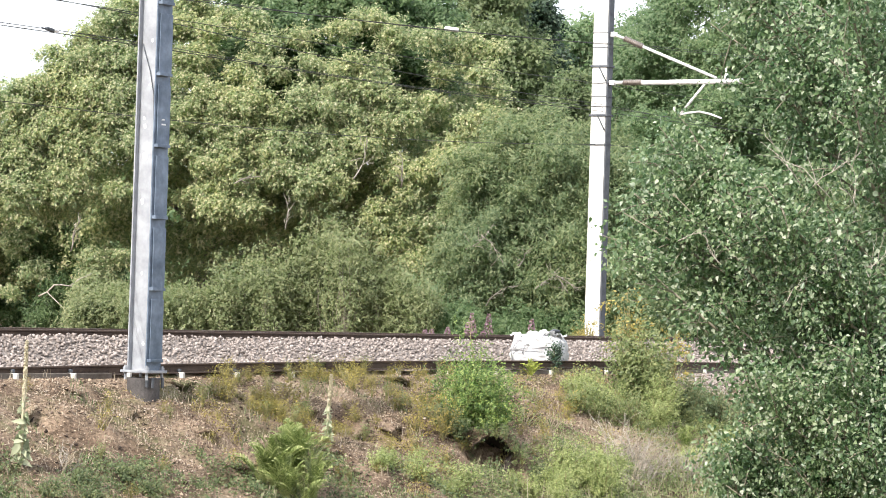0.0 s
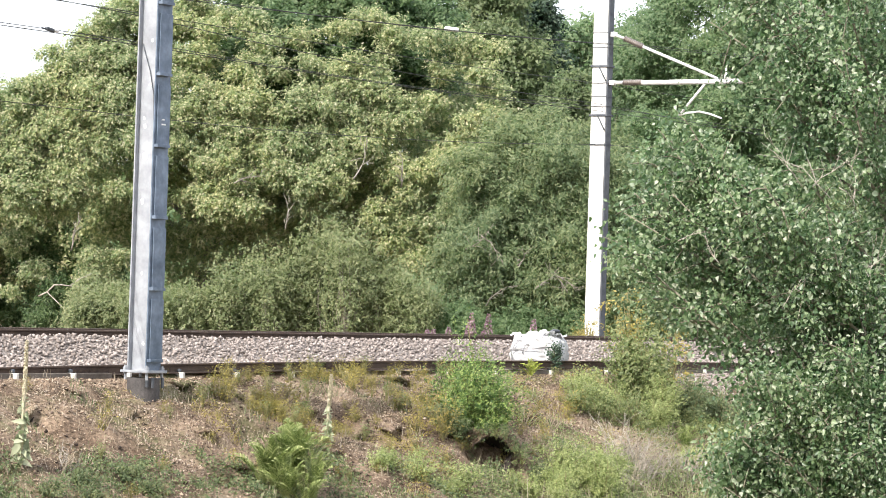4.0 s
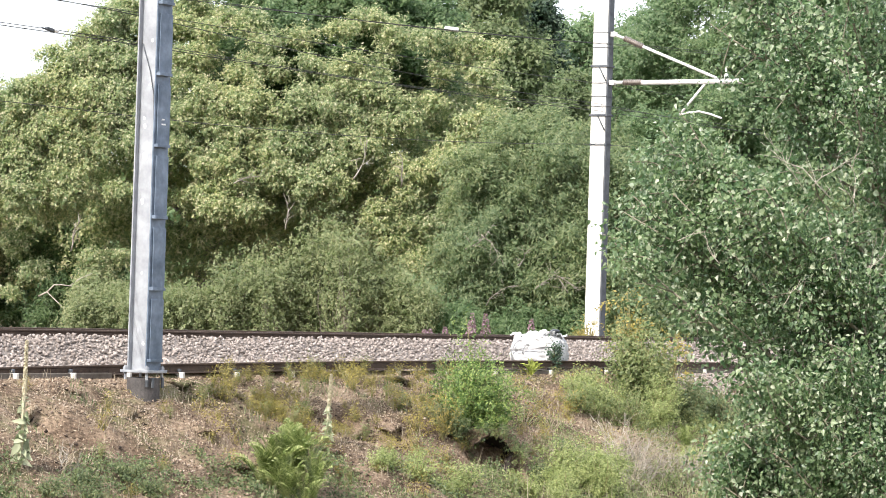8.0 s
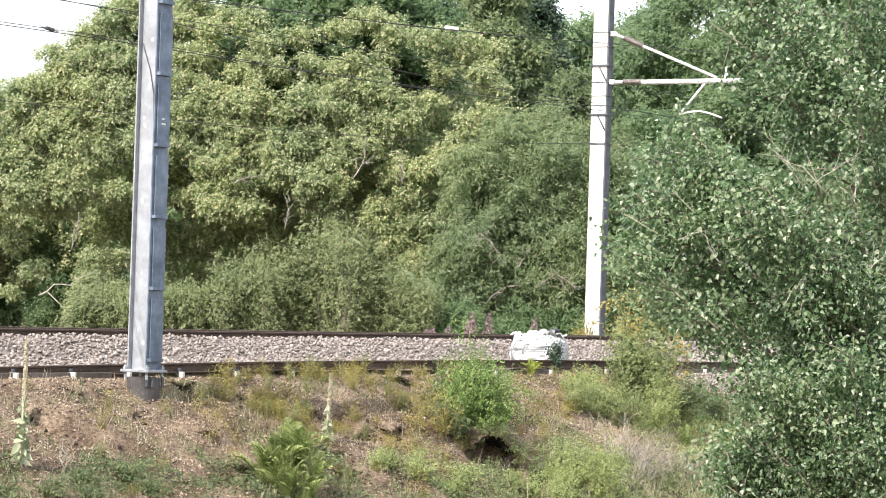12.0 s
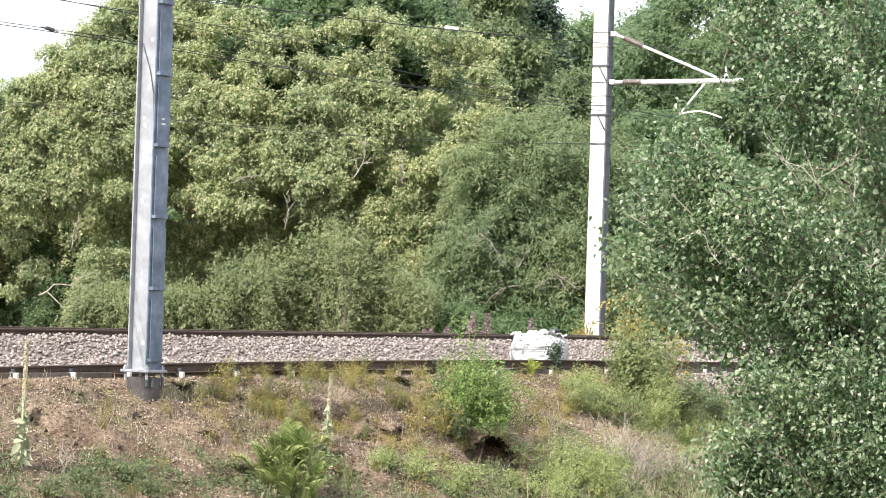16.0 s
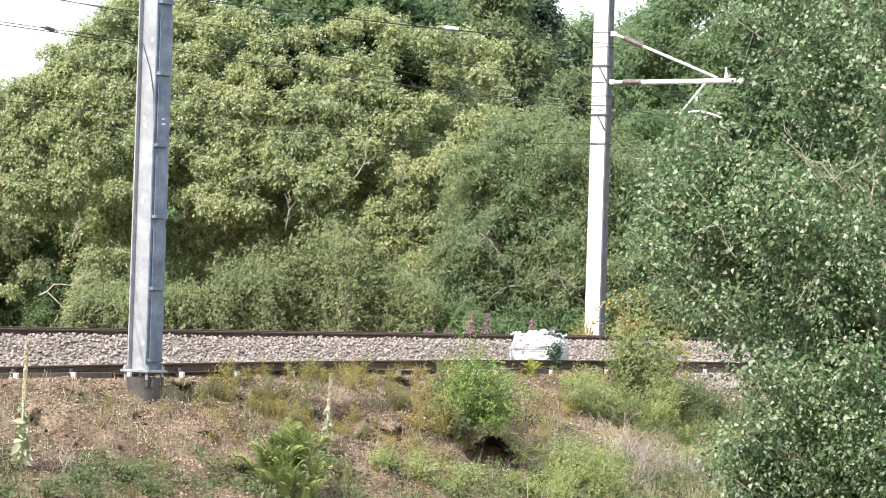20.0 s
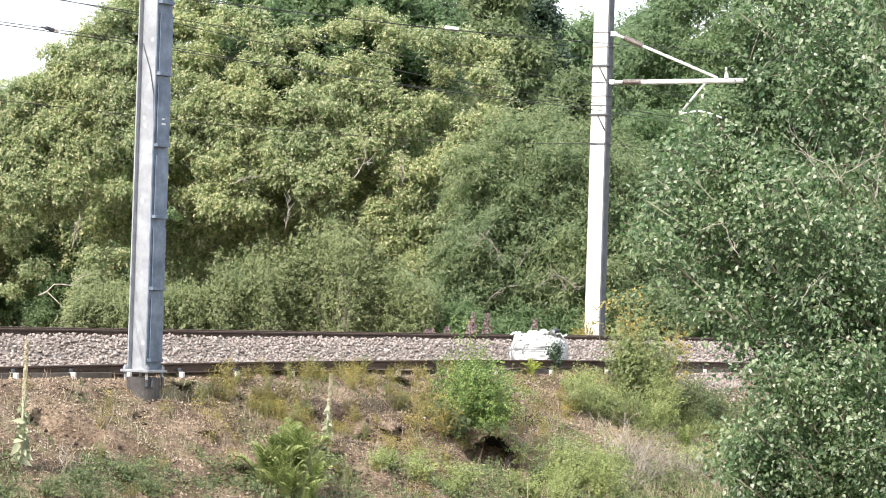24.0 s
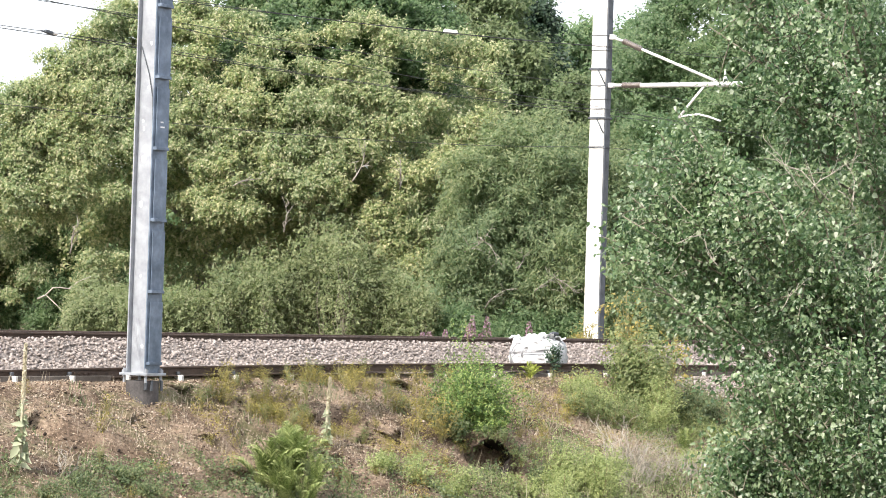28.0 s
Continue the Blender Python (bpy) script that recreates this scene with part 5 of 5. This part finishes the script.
EAST_TOP = ((-4.31, 9.20, 0.62), (-3.24, 9.46, 0.49), (-2.36, 9.78, 0.62), (-1.53, 9.35, 0.62), (-0.58, 9.31, 0.55), (0.57, 9.18, 0.62), (1.39, 9.05, 0.39), (-0.36, 7.52, 0.52), (-0.20, 8.51, 0.46),
            (1.12, 8.38, 0.55), (1.46, 7.85, 0.39), (0.02, 5.89, 0.62), (0.83, 7.01, 0.42))
rng0 = np.random.default_rng(7)
swaying = []
inner = crown_clumps(rng0, (-7.9, 87.6, 5.2), (5.0, 4.4, 4.7), 90, 1.0, 1.6, 0.8)
inner += [(-9.6, 84.2, 6.2, 1.4, 1.4, 1.2), (-11.9, 84.4, 6.4, 1.3, 1.3, 1.1), (-10.4, 84.6, 7.8, 1.2, 1.2, 1.0), (-6.0, 84.4, 7.4, 1.4, 1.4, 1.2)]
c = billows(WEST_LOW + WEST_TOP + MID, 71) + filling(-13.6, -4.8, 1.4, 73) + filling(-13.6, -8.6, 5.0, 75) + filling(-13.7, -9.2, 5.6, 77)
A_BARE = ((-10.55, 79.4, 2.9, -0.25, 1.0, 1.1), (-6.0, 79.5, 4.95, 0.9, 0.5, 1.0))
swaying.append(tree("lime_tree", "broad sunlit lime tree in pale yellow-green leaf", "tree", (-7.5, 88.5), 0.45, c, 1350, 0.065, LIME, 1, 30, A_BARE, fill=44000, inner=inner))
c = crown_clumps(rng0, (-15.2, 87.0, 4.0), (3.6, 3.2, 3.8), 64, 0.9, 1.4, 0.8, -0.95)
swaying.append(tree("lime_tree", "low spreading lime tree in pale yellow-green leaf", "tree", (-15.2, 87.4), 0.3, c, 520, 0.08, LIME, 9, 16, fill=24000))
inner = crown_clumps(rng0, (-2.6, 87.0, 5.4), (4.6, 4.4, 4.6), 90, 1.0, 1.6, 0.8)
inner += [(-2.8, 84.2, 7.0, 1.4, 1.4, 1.2), (-0.4, 84.4, 7.2, 1.3, 1.3, 1.2), (-4.3, 84.2, 6.0, 1.3, 1.3, 1.2)]
c = billows(EAST_LOW + EAST_TOP, 72) + filling(-4.8, 1.7, 2.6, 74)
B_BARE = ((-4.5, 79.5, 3.7, 0.15, 1.0, 0.9), (-2.6, 79.4, 5.2, 0.5, 0.8, 1.2), (-1.25, 79.5, 5.0, 0.5, 0.9, 0.9))
swaying.append(tree("lime_tree", "tall sunlit lime tree in pale yellow-green leaf", "tree", (-3.0, 87.0), 0.42, c, 1350, 0.065, LIME, 2, 30, B_BARE, fill=44000, crest=0.8, inner=inner))
c = crown_clumps(rng0, (2.75, 97.0, 8.0), (0.85, 1.4, 7.0), 44, 0.5, 0.85, 1.2)
tree("ivy_clad_tree", "dark ivy-covered tree standing behind the limes", "tree", (2.75, 97.0), 0.35, c, 700, 0.10, IVY, 3, 10, fill=9000)
c = crown_clumps(rng0, (-3.6, 85.8, 9.5), (4.2, 3.2, 2.7), 64, 0.7, 1.15, 0.9)
# darker leaf colour stands in for deep shade between the crowns
tree("ash_tree", "green ash tree behind the limes, darkened to paint deep shade", "tree", (-3.4, 90.5), 0.3, c, 420, 0.095, DARKLEAF, 11, 8, fill=48000)
c = crown_clumps(rng0, (1.0, 93.5, 7.4), (2.3, 2.0, 6.2), 60, 0.8, 1.3, 0.9)
tree("sycamore_tree", "dull brownish green sycamore behind the limes", "tree", (1.5, 93.5), 0.3, c, 400, 0.105, SYCAMORE, 10, 12, fill=26000)
c = crown_clumps(rng0, (4.0, 90.0, 6.6), (0.95, 1.0, 2.7), 34, 0.4, 0.75, 0.9)
tree("sycamore_tree", "small olive-green sycamore behind the willow", "tree", (4.0, 90.2), 0.18, c, 520, 0.09, SYCAMORE, 14, 8, fill=12000)
c = crown_clumps(rng0, (6.6, 126.0, 9.7), (4.6, 4.0, 5.2), 70, 0.9, 1.5, 0.8)
tree("distant_tree", "hazy green tree seen far off through a gap", "tree", (6.0, 126.0), 0.4, c, 260, 0.17, OAK, 4, 10, fill=26000)
c = crown_clumps(rng0, (11.0, 101.0, 8.5), (5.5, 4.6, 7.6), 120, 1.0, 1.6, 0.8)
c += [(7.47, 100.8, 12.8, 0.6, 0.6, 0.55), (7.2, 100.9, 12.1, 0.5, 0.5, 0.5), (6.95, 101.0, 11.5, 0.5, 0.5, 0.5), (7.4, 101.2, 11.3, 0.7, 0.7, 0.6), (7.9, 101.0, 12.2, 0.7, 0.7, 0.6)]
tree("oak_tree", "deep green oak tree beyond the line", "tree", (13.3, 101.0), 0.45, c, 500, 0.09, OAK, 5, 24, fill=72000)
c = crown_clumps(rng0, (3.0, 78.0, 3.0), (2.75, 2.4, 3.6), 78, 0.45, 1.3, 0.9)
c += [(x, 77.0 + rng0.uniform(-0.6, 0.6), 5.2 - 0.4 * max(0.0, 1.7 - x) + rng0.uniform(-0.8, 0.7), q, q, q * 1.2) for x, q in ((x, rng0.uniform(0.35, 0.7)) for x in np.arange(0.5, 5.4, 0.36))]
W_BARE = ((0.6, 75.0, 3.2, 1.0, 0.2, 1.1), (1.0, 74.9, 3.6, 0.8, -0.6, 1.0), (1.2, 74.9, 1.7, 0.5, 0.8, 1.0), (2.0, 74.8, 2.8, 0.9, 0.3, 0.9), (3.0, 74.9, 2.6, 0.8, -0.5, 1.0),
          (3.4, 74.9, 2.1, -0.2, 1.0, 0.9), (2.5, 74.8, 2.2, 1.0, 0.5, 0.7))
swaying.append(tree("willow_tree", "grey-green willow with fine drooping leaves", "tree", (2.6, 78.4), 0.22, c, 620, 0.10, WILLOW, 6, 22, W_BARE, 0.36, 0.4, 1.0, fill=42000))
c = crown_clumps(rng0, (6.6, 82.0, 3.0), (2.8, 2.2, 4.2), 64, 0.7, 1.2, 0.9)
tree("oak_thicket", "green oak thicket behind the far mast", "tree", (6.6, 82.4), 0.2, c, 520, 0.10, DARKLEAF, 7, 18, (), 0.4, 0.5, 0.9, fill=40000)
c = crown_clumps(rng0, (11.9, 84.0, 2.6), (3.2, 2.2, 3.4), 56, 0.8, 1.2, 0.9)
tree("willow_tree", "green willow thicket behind the far mast", "tree", (11.9, 84.4), 0.2, c, 170, 0.13, WILLOW, 8, 14, (), 0.4, 0.5, 0.9, fill=26000)
rs = np.random.default_rng(77)
for k in range(34):
    x = -9.6 + k * 0.28 + rs.uniform(-0.15, 0.15)
    h = float(np.interp(x, [-9.6, -8.0, -6.6, -6.2, -5.4, -4.6, -3.6, -2.6, -2.0, -1.3, -0.6, 0.3], [1.5, 1.9, 2.0, 2.2, 3.1, 3.2, 3.9, 3.9, 3.3, 3.2, 2.4, 1.7])) * rs.uniform(0.85, 1.12)
    bush("sallow_bush", "grey-green sallow bush with upright shoots beside the line", "bush", (x, 74.4 + rs.uniform(-0.7, 0.7)), h, 0.42, 24, 5600, 0.058, SALLOW, 200 + k, 0.5, 0.8, "bushes beyond the line", 0.3, None, 0.8, True)
for k, (x, y, zc, rx, rz, m) in enumerate(((-12.2, 86.0, 1.7, 2.4, 1.8, DARKLEAF), (-9.5, 79.6, 0.9, 0.95, 0.9, SALLOW), (-15.4, 85.5, 1.4, 2.0, 1.5, DARKLEAF), (0.4, 75.0, 0.6, 1.0, 0.7, DARKLEAF), (1.8, 75.2, 0.5, 1.1, 0.5, DARKLEAF),
                                           (3.2, 75.5, 0.7, 1.1, 0.8, DARKLEAF), (5.4, 75.5, 1.0, 1.2, 1.3, WILLOW), (1.1, 76.4, 2.3, 1.2, 2.1, WILLOW), (4.6, 79.5, 4.4, 1.5, 2.6, WILLOW), (1.6, 79.0, 4.3, 1.2, 1.8, WILLOW), (2.6, 79.4, 5.6, 1.3, 1.6, WILLOW))):
    c = crown_clumps(rng0, (x, y, zc), (rx, 0.9, rz), 26, 0.4, 0.75, 1.1, -0.9)
    tree("thicket_bush", "dense green bush beside the line", "bush", (x, y + 0.3), 0.07, c, 520, 0.088, m, 40 + k, 9, (), 0.42, 0.2, 0.8, "bushes beyond the line", 8000)


# a bleached dead branch low in the shade under the limes
db = tagged(new("dead_branch"), "bleached dead branch hanging in the shade under the limes", "branch")
db.matrix_basis = pose(-10.85, 79.3, 1.72)
rb = np.random.default_rng(88)
for path, r in ((((-0.55, 0, -0.12), (-0.33, 0, -0.03), (-0.15, -0.05, 0.16), (0.08, 0, 0.22), (0.42, 0, 0.13), (0.8, 0, 0.14)), 0.025), (((0.3, 0, 0.17), (0.6, -0.05, 0.4), (0.92, 0, 0.56)), 0.013),
                (((-0.3, 0, -0.02), (0.1, 0.05, -0.45), (0.5, 0.1, -0.8)), 0.014)):
    under(new("bough", tubes_mesh("bough", [([Vector(p) + Vector(rb.normal(scale=0.02, size=3)) for p in path], [r * (1 - 0.12 * k) for k in range(len(path))])], TWIG, 6)), db)
# ---- woods far behind ----
def far_woods():
    """A ridge of far trees: rough crowns over a solid core."""
    rng = np.random.default_rng(91)
    xs, hs = np.arange(-60, 75, 1.2), np.linspace(0, 1, 12)
    verts, faces, n = [], [], len(hs)
    for x in xs:
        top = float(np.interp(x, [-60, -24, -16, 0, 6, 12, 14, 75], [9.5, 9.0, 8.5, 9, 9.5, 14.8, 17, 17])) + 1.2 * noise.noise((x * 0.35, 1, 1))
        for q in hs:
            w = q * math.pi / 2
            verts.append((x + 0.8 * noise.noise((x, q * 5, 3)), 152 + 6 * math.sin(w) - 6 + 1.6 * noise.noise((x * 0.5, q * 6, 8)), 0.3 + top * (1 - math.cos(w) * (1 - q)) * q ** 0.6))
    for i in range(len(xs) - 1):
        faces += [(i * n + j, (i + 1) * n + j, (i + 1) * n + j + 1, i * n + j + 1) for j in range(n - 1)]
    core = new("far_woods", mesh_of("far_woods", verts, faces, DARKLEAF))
    tagged(core, "dark green far woods behind the trees", "woods", kind="stuff")
    V = np.array(verts)
    C = V[rng.integers(len(V), size=26000)] + rng.normal(scale=0.7, size=(26000, 3)) + np.array([0, -0.4, 0])
    C = C[C[:, 2] > 0.4]
    m = len(C)
    L = rng.uniform(0.25, 0.45, m)
    ob = new("far_leaves", small_leaves("far_leaves", C, np.array([-0.3, -0.6, 0.5]) + rng.normal(scale=0.5, size=(m, 3)), rng.normal(size=(m, 3)), L, L * 0.7, DARKLEAF))
    tagged(ob, "dark green leaves of the far woods", "woods", kind="stuff")


far_woods()


# ---- poplar in front ----
branches = []


def poplar():
    rng = np.random.default_rng(5)
    root_x, root_y = 4.60, 27.6
    root_z = ground_z(root_x, root_y)
    t = tagged(new("poplar_tree"), "young poplar with glossy heart-shaped leaves stirring in the wind", "tree")
    t.matrix_basis = pose(root_x, root_y, root_z)
    H = 9.6
    spine = [(0.25 * math.sin(k * 1.3) * k, 0.1 * k, H * k - 0.2 * (k == 0)) for k in np.linspace(0, 1, 10)]
    under(new("trunk", tubes_mesh("trunk", [(spine, [0.13 * (1.08 - k) for k in np.linspace(0, 1, 10)])], BARK, 10)), t)
    # reach: sideways, in depth, root height, tip height above the foot of the tree
    tips = [(-3.0, -0.5, 3.0, 4.6), (-2.7, 0.2, 3.2, 4.9), (-2.5, -0.3, 3.7, 5.62), (-2.3, 0.4, 3.6, 5.3), (-2.7, -0.2, 2.9, 4.25), (-2.1, -0.6, 2.9, 4.05),
            (-1.4, -0.6, 5.4, 6.9), (-1.35, 0.3, 5.6, 7.4), (-1.25, 0.0, 4.8, 6.1), (-1.0, -0.7, 6.2, 8.0), (-1.7, -0.3, 1.3, 2.6), (-1.75, 0.2, 1.1, 2.2),
            (-1.35, -0.6, 1.7, 3.1), (-1.7, -0.4, 0.7, 1.6), (-1.2, -0.8, 2.2, 3.5), (-1.2, -0.8, 3.2, 4.7), (-1.3, -0.7, 4.0, 5.4), (-0.8, -1.0, 1.4, 2.6),
            (-0.7, -1.0, 2.6, 4.0), (-0.6, -1.0, 4.4, 5.9), (-0.5, -0.9, 5.6, 7.2), (-1.6, 0.5, 2.8, 4.4), (-0.9, -0.9, 0.7, 1.6),
            (0.9, -0.9, 1.6, 3.0), (1.6, 0.3, 2.4, 4.2), (1.0, 1.2, 3.4, 5.2), (1.8, -0.4, 3.9, 5.6), (-0.6, 1.4, 4.6, 6.3), (0.8, 0.6, 6.4, 8.6), (-0.3, -0.3, 7.0, 9.6), (1.3, 0.9, 1.2, 2.6),
            (-1.45, -0.5, 2.3, 3.5), (-1.0, -0.8, 2.0, 3.2), (-0.6, -1.0, 2.0, 3.3), (-1.1, -0.3, 1.5, 2.9), (-0.4, -1.1, 0.9, 2.2), (-1.6, -0.2, 3.9, 5.4),
            (-1.1, -1.5, 3.4, 4.9), (-0.5, -1.6, 3.0, 4.4), (-0.9, -1.4, 4.6, 6.2), (-0.3, -1.5, 5.2, 6.7), (-0.2, -1.5, 1.8, 3.2), (-1.3, -1.3, 2.7, 4.2), (0.1, -1.5, 3.8, 5.3), (-0.7, -1.4, 1.4, 2.7),
            (-0.2, -1.3, 6.2, 7.6), (-1.0, -1.2, 5.6, 7.2), (-1.85, -0.5, 1.4, 2.5), (-1.4, -0.6, 1.2, 2.3), (-1.0, -0.9, 1.3, 2.4), (-1.6, -0.2, 1.0, 2.0),
            (-1.35, -1.7, 2.2, 3.4), (-0.9, -1.9, 2.4, 3.6), (-1.1, -1.8, 1.9, 3.0), (-0.7, -1.9, 1.7, 2.9), (-0.4, -1.9, 2.3, 3.7), (-1.4, -1.5, 1.5, 2.6), (-1.9, -0.9, 1.3, 2.3), (-1.85, -0.4, 1.0, 1.9), (-1.8, -0.9, 0.9, 1.7), (-0.9, -1.8, 1.2, 2.2), (-0.5, -1.8, 1.3, 2.5), (-1.9, -0.2, 0.8, 1.5), (-1.7, -0.9, 0.5, 1.2), (-1.85, -0.6, 1.2, 2.1), (-1.6, -1.0, 0.9, 1.8), (-2.9, 0.3, 3.7, 4.6), (-2.9, -0.2, 3.6, 4.9), (-2.6, 0.1, 3.4, 5.2), (-2.2, -0.4, 6.2, 7.4), (-2.1, -0.1, 5.9, 6.8), (-1.8, -0.5, 5.6, 7.0), (-1.95, -0.2, 6.0, 7.6), (-1.6, -0.7, 5.2, 6.4), (-1.9, 0.1, 6.4, 8.0), (-1.82, -0.5, 0.6, 1.25), (-1.95, -0.4, 1.7, 2.6), (-1.8, -0.7, 1.8, 2.8), (-1.75, -0.3, 1.6, 2.5), (-1.9, -0.6, 1.4, 2.3),
            (-2.61, -0.2, 3.9, 5.4), (-2.4, 0.0, 4.0, 5.6), (-2.3, -0.4, 3.9, 5.45), (-2.15, -0.1, 4.1, 5.55), (-2.25, -0.5, 4.2, 5.65), (-2.05, -0.5, 3.8, 5.4), (-2.8, -0.1, 3.6, 5.1), (-1.9, -0.6, 3.9, 5.3), (-2.45, -0.5, 3.5, 5.1),
            (-1.75, -1.2, 2.3, 3.3), (-1.65, -1.1, 2.4, 3.4), (-1.5, -1.3, 2.2, 3.2), (-1.65, -1.2, 2.1, 3.1), (-1.4, -1.3, 2.3, 3.35), (-1.5, -1.4, 2.0, 3.0),
            (-2.0, -1.4, 3.6, 5.1), (-1.85, -1.5, 3.4, 4.9), (-1.7, -1.6, 3.7, 5.15)]
    for k, (dx, dy, z0, z1) in enumerate(tips):
        b = under(new("branch"), t, pose(spine[4][0], 0, z0))
        tip = Vector((dx, dy, z1 - z0))
        bend = Vector((dx * 0.55, dy * 0.5, (z1 - z0) * 0.38)) + Vector(rng.normal(scale=0.08, size=3))
        P = np.array([(0, 0, 0), tuple(bend), tuple(tip)])
        L = tip.length
        runs = [([Vector(q) for q in P], [0.028, 0.017, 0.005])]
        C, A = [], []
        nt = int(9 + L * 4.5)
        for j in range(nt):
            s = rng.uniform(0.22, 1.0)
            p = P[0] + (P[1] - P[0]) * s * 2 if s < 0.5 else P[1] + (P[2] - P[1]) * (2 * s - 1)
            d = unit((rng.normal(size=(1, 3)) * np.array([1, 1, 0.8]) + np.array([[dx * 0.25, dy * 0.2, 0.35]])))[0]
            ln = rng.uniform(0.22, 0.62) * (1.15 - 0.5 * s)
            e = p + d * ln
            runs.append(([Vector(p), Vector(p + d * ln * 0.5 + np.array([0, 0, 0.02])), Vector(e)], [0.008, 0.006, 0.003]))
            m = int(rng.integers(44, 66) * (1.0 if z0 > 2.3 else 1.1))
            q = rng.uniform(0.1, 1.05, m)
            off = rng.normal(scale=0.10, size=(m, 3))
            C.append(p + d * ln * q[:, None] + off)
            A.append(unit(off * 6 + np.array([0, 0, -0.75]) + rng.normal(scale=0.35, size=(m, 3))))
        C, A = np.concatenate(C), np.concatenate(A)
        me = tubes_mesh("branch_wood", runs, SHOOT, 5)
        under(new("wood", me), b)
        n = len(C)
        tilt = (-0.5, -0.65, 0.6) if z0 > 2.3 else (-0.32, -0.62, 0.42)  # the lower leaves hang
        Fc = unit(np.array(tilt) + rng.normal(scale=0.9, size=(n, 3)))
        S = (rng.uniform(0.03, 0.052, n) + 0.02 * rng.random(n) ** 3) * (1.0 if z0 > 2.3 else 0.93)
        under(new("foliage", heart_leaves("foliage", C, Fc, A, S * 1.08, S * rng.uniform(0.55, 1.0, n), POPLAR)), b)
        branches.append((b, k, L))
    # leafless twigs on the sunny side
    for x, z, dx, dz, ln in ((3.62, 2.75, -0.6, 0.9, 0.95), (3.35, 2.85, -0.7, 0.5, 0.6), (3.45, 2.85, 1.0, 0.1, 0.6), (3.85, 2.75, 0.2, 1.0, 0.5), (3.7, 2.85, 1.0, -0.3, 0.5),
                             (4.0, 1.9, 0.2, 1.0, 0.5), (3.98, 2.1, 0.8, 0.5, 0.4), (2.2, 2.3, 0.9, 0.5, 0.35), (2.6, 2.1, -0.4, 0.8, 0.35), (3.2, 1.7, 0.5, 0.7, 0.4), (3.85, 0.75, 0.1, 1.0, 0.7)):
        runs = bare_runs(rng, (x - root_x, 26.25 - root_y, z - root_z), (dx, 0.0, dz), ln, 0.005, 6)
        under(new("bare_twig", tubes_mesh("bare_twig", runs, TWIG, 5, True, True)), t)
    return t


poplar_tree = poplar()


# ---- what moves ----
def gust(t, k, f=1.0):
    return (math.sin(t * 1.9 * f + k * 1.7) * 0.5 + math.sin(t * 3.3 * f + k * 2.9) * 0.3 + math.sin(t * 0.6 + k * 0.8) * 0.6)


def lull(t):
    """A steady push of wind late in the clip: it rises, holds and drops."""
    q = min(1.0, max(0.0, (t - 17.3) / 3.8)) - min(1.0, max(0.0, (t - 24.8) / 3.0))
    return q * q * (3 - 2 * q)


def motions():
    steps = [k * 0.4 for k in range(71)]
    for b, k, L in branches:
        home = b.matrix_basis.copy()
        amp = 0.45 if L < 2 else 0.35
        walk(b, [(t, home @ pose(0, 0, 0, amp * 0.8 * gust(t, k + 9), 0.4 * lull(t) + amp * gust(t, k), amp * gust(t, k + 4, 0.8))) for t in steps])
    stand = poplar_tree.matrix_basis.copy()
    walk(poplar_tree, [(t, stand @ pose(0, 0, 0, 0, 2.3 * lull(t) + 0.06 * gust(t, 2, 0.5))) for t in steps])
    for t0, k in fireweeds:
        home = t0.matrix_basis.copy()
        walk(t0, [(t, home @ pose(0, 0, 0, 1.5 * gust(t, k + 3), 3.0 * gust(t, k * 0.3, 1.3))) for t in steps])
    for k, t0 in enumerate(swaying):
        home = t0.matrix_basis.copy()
        walk(t0, [(t, home @ pose(0, 0, 0, 0.05 * gust(t, k + 2), 0.10 * gust(t, k, 0.6) + 0.25 * lull(t))) for t in steps])
    for k, t0 in enumerate((green_bush, edge_shrub)):
        home = t0.matrix_basis.copy()
        walk(t0, [(t, home @ pose(0, 0, 0, 0.3 * gust(t, k + 5), 0.5 * gust(t, k + 1))) for t in steps])


motions()
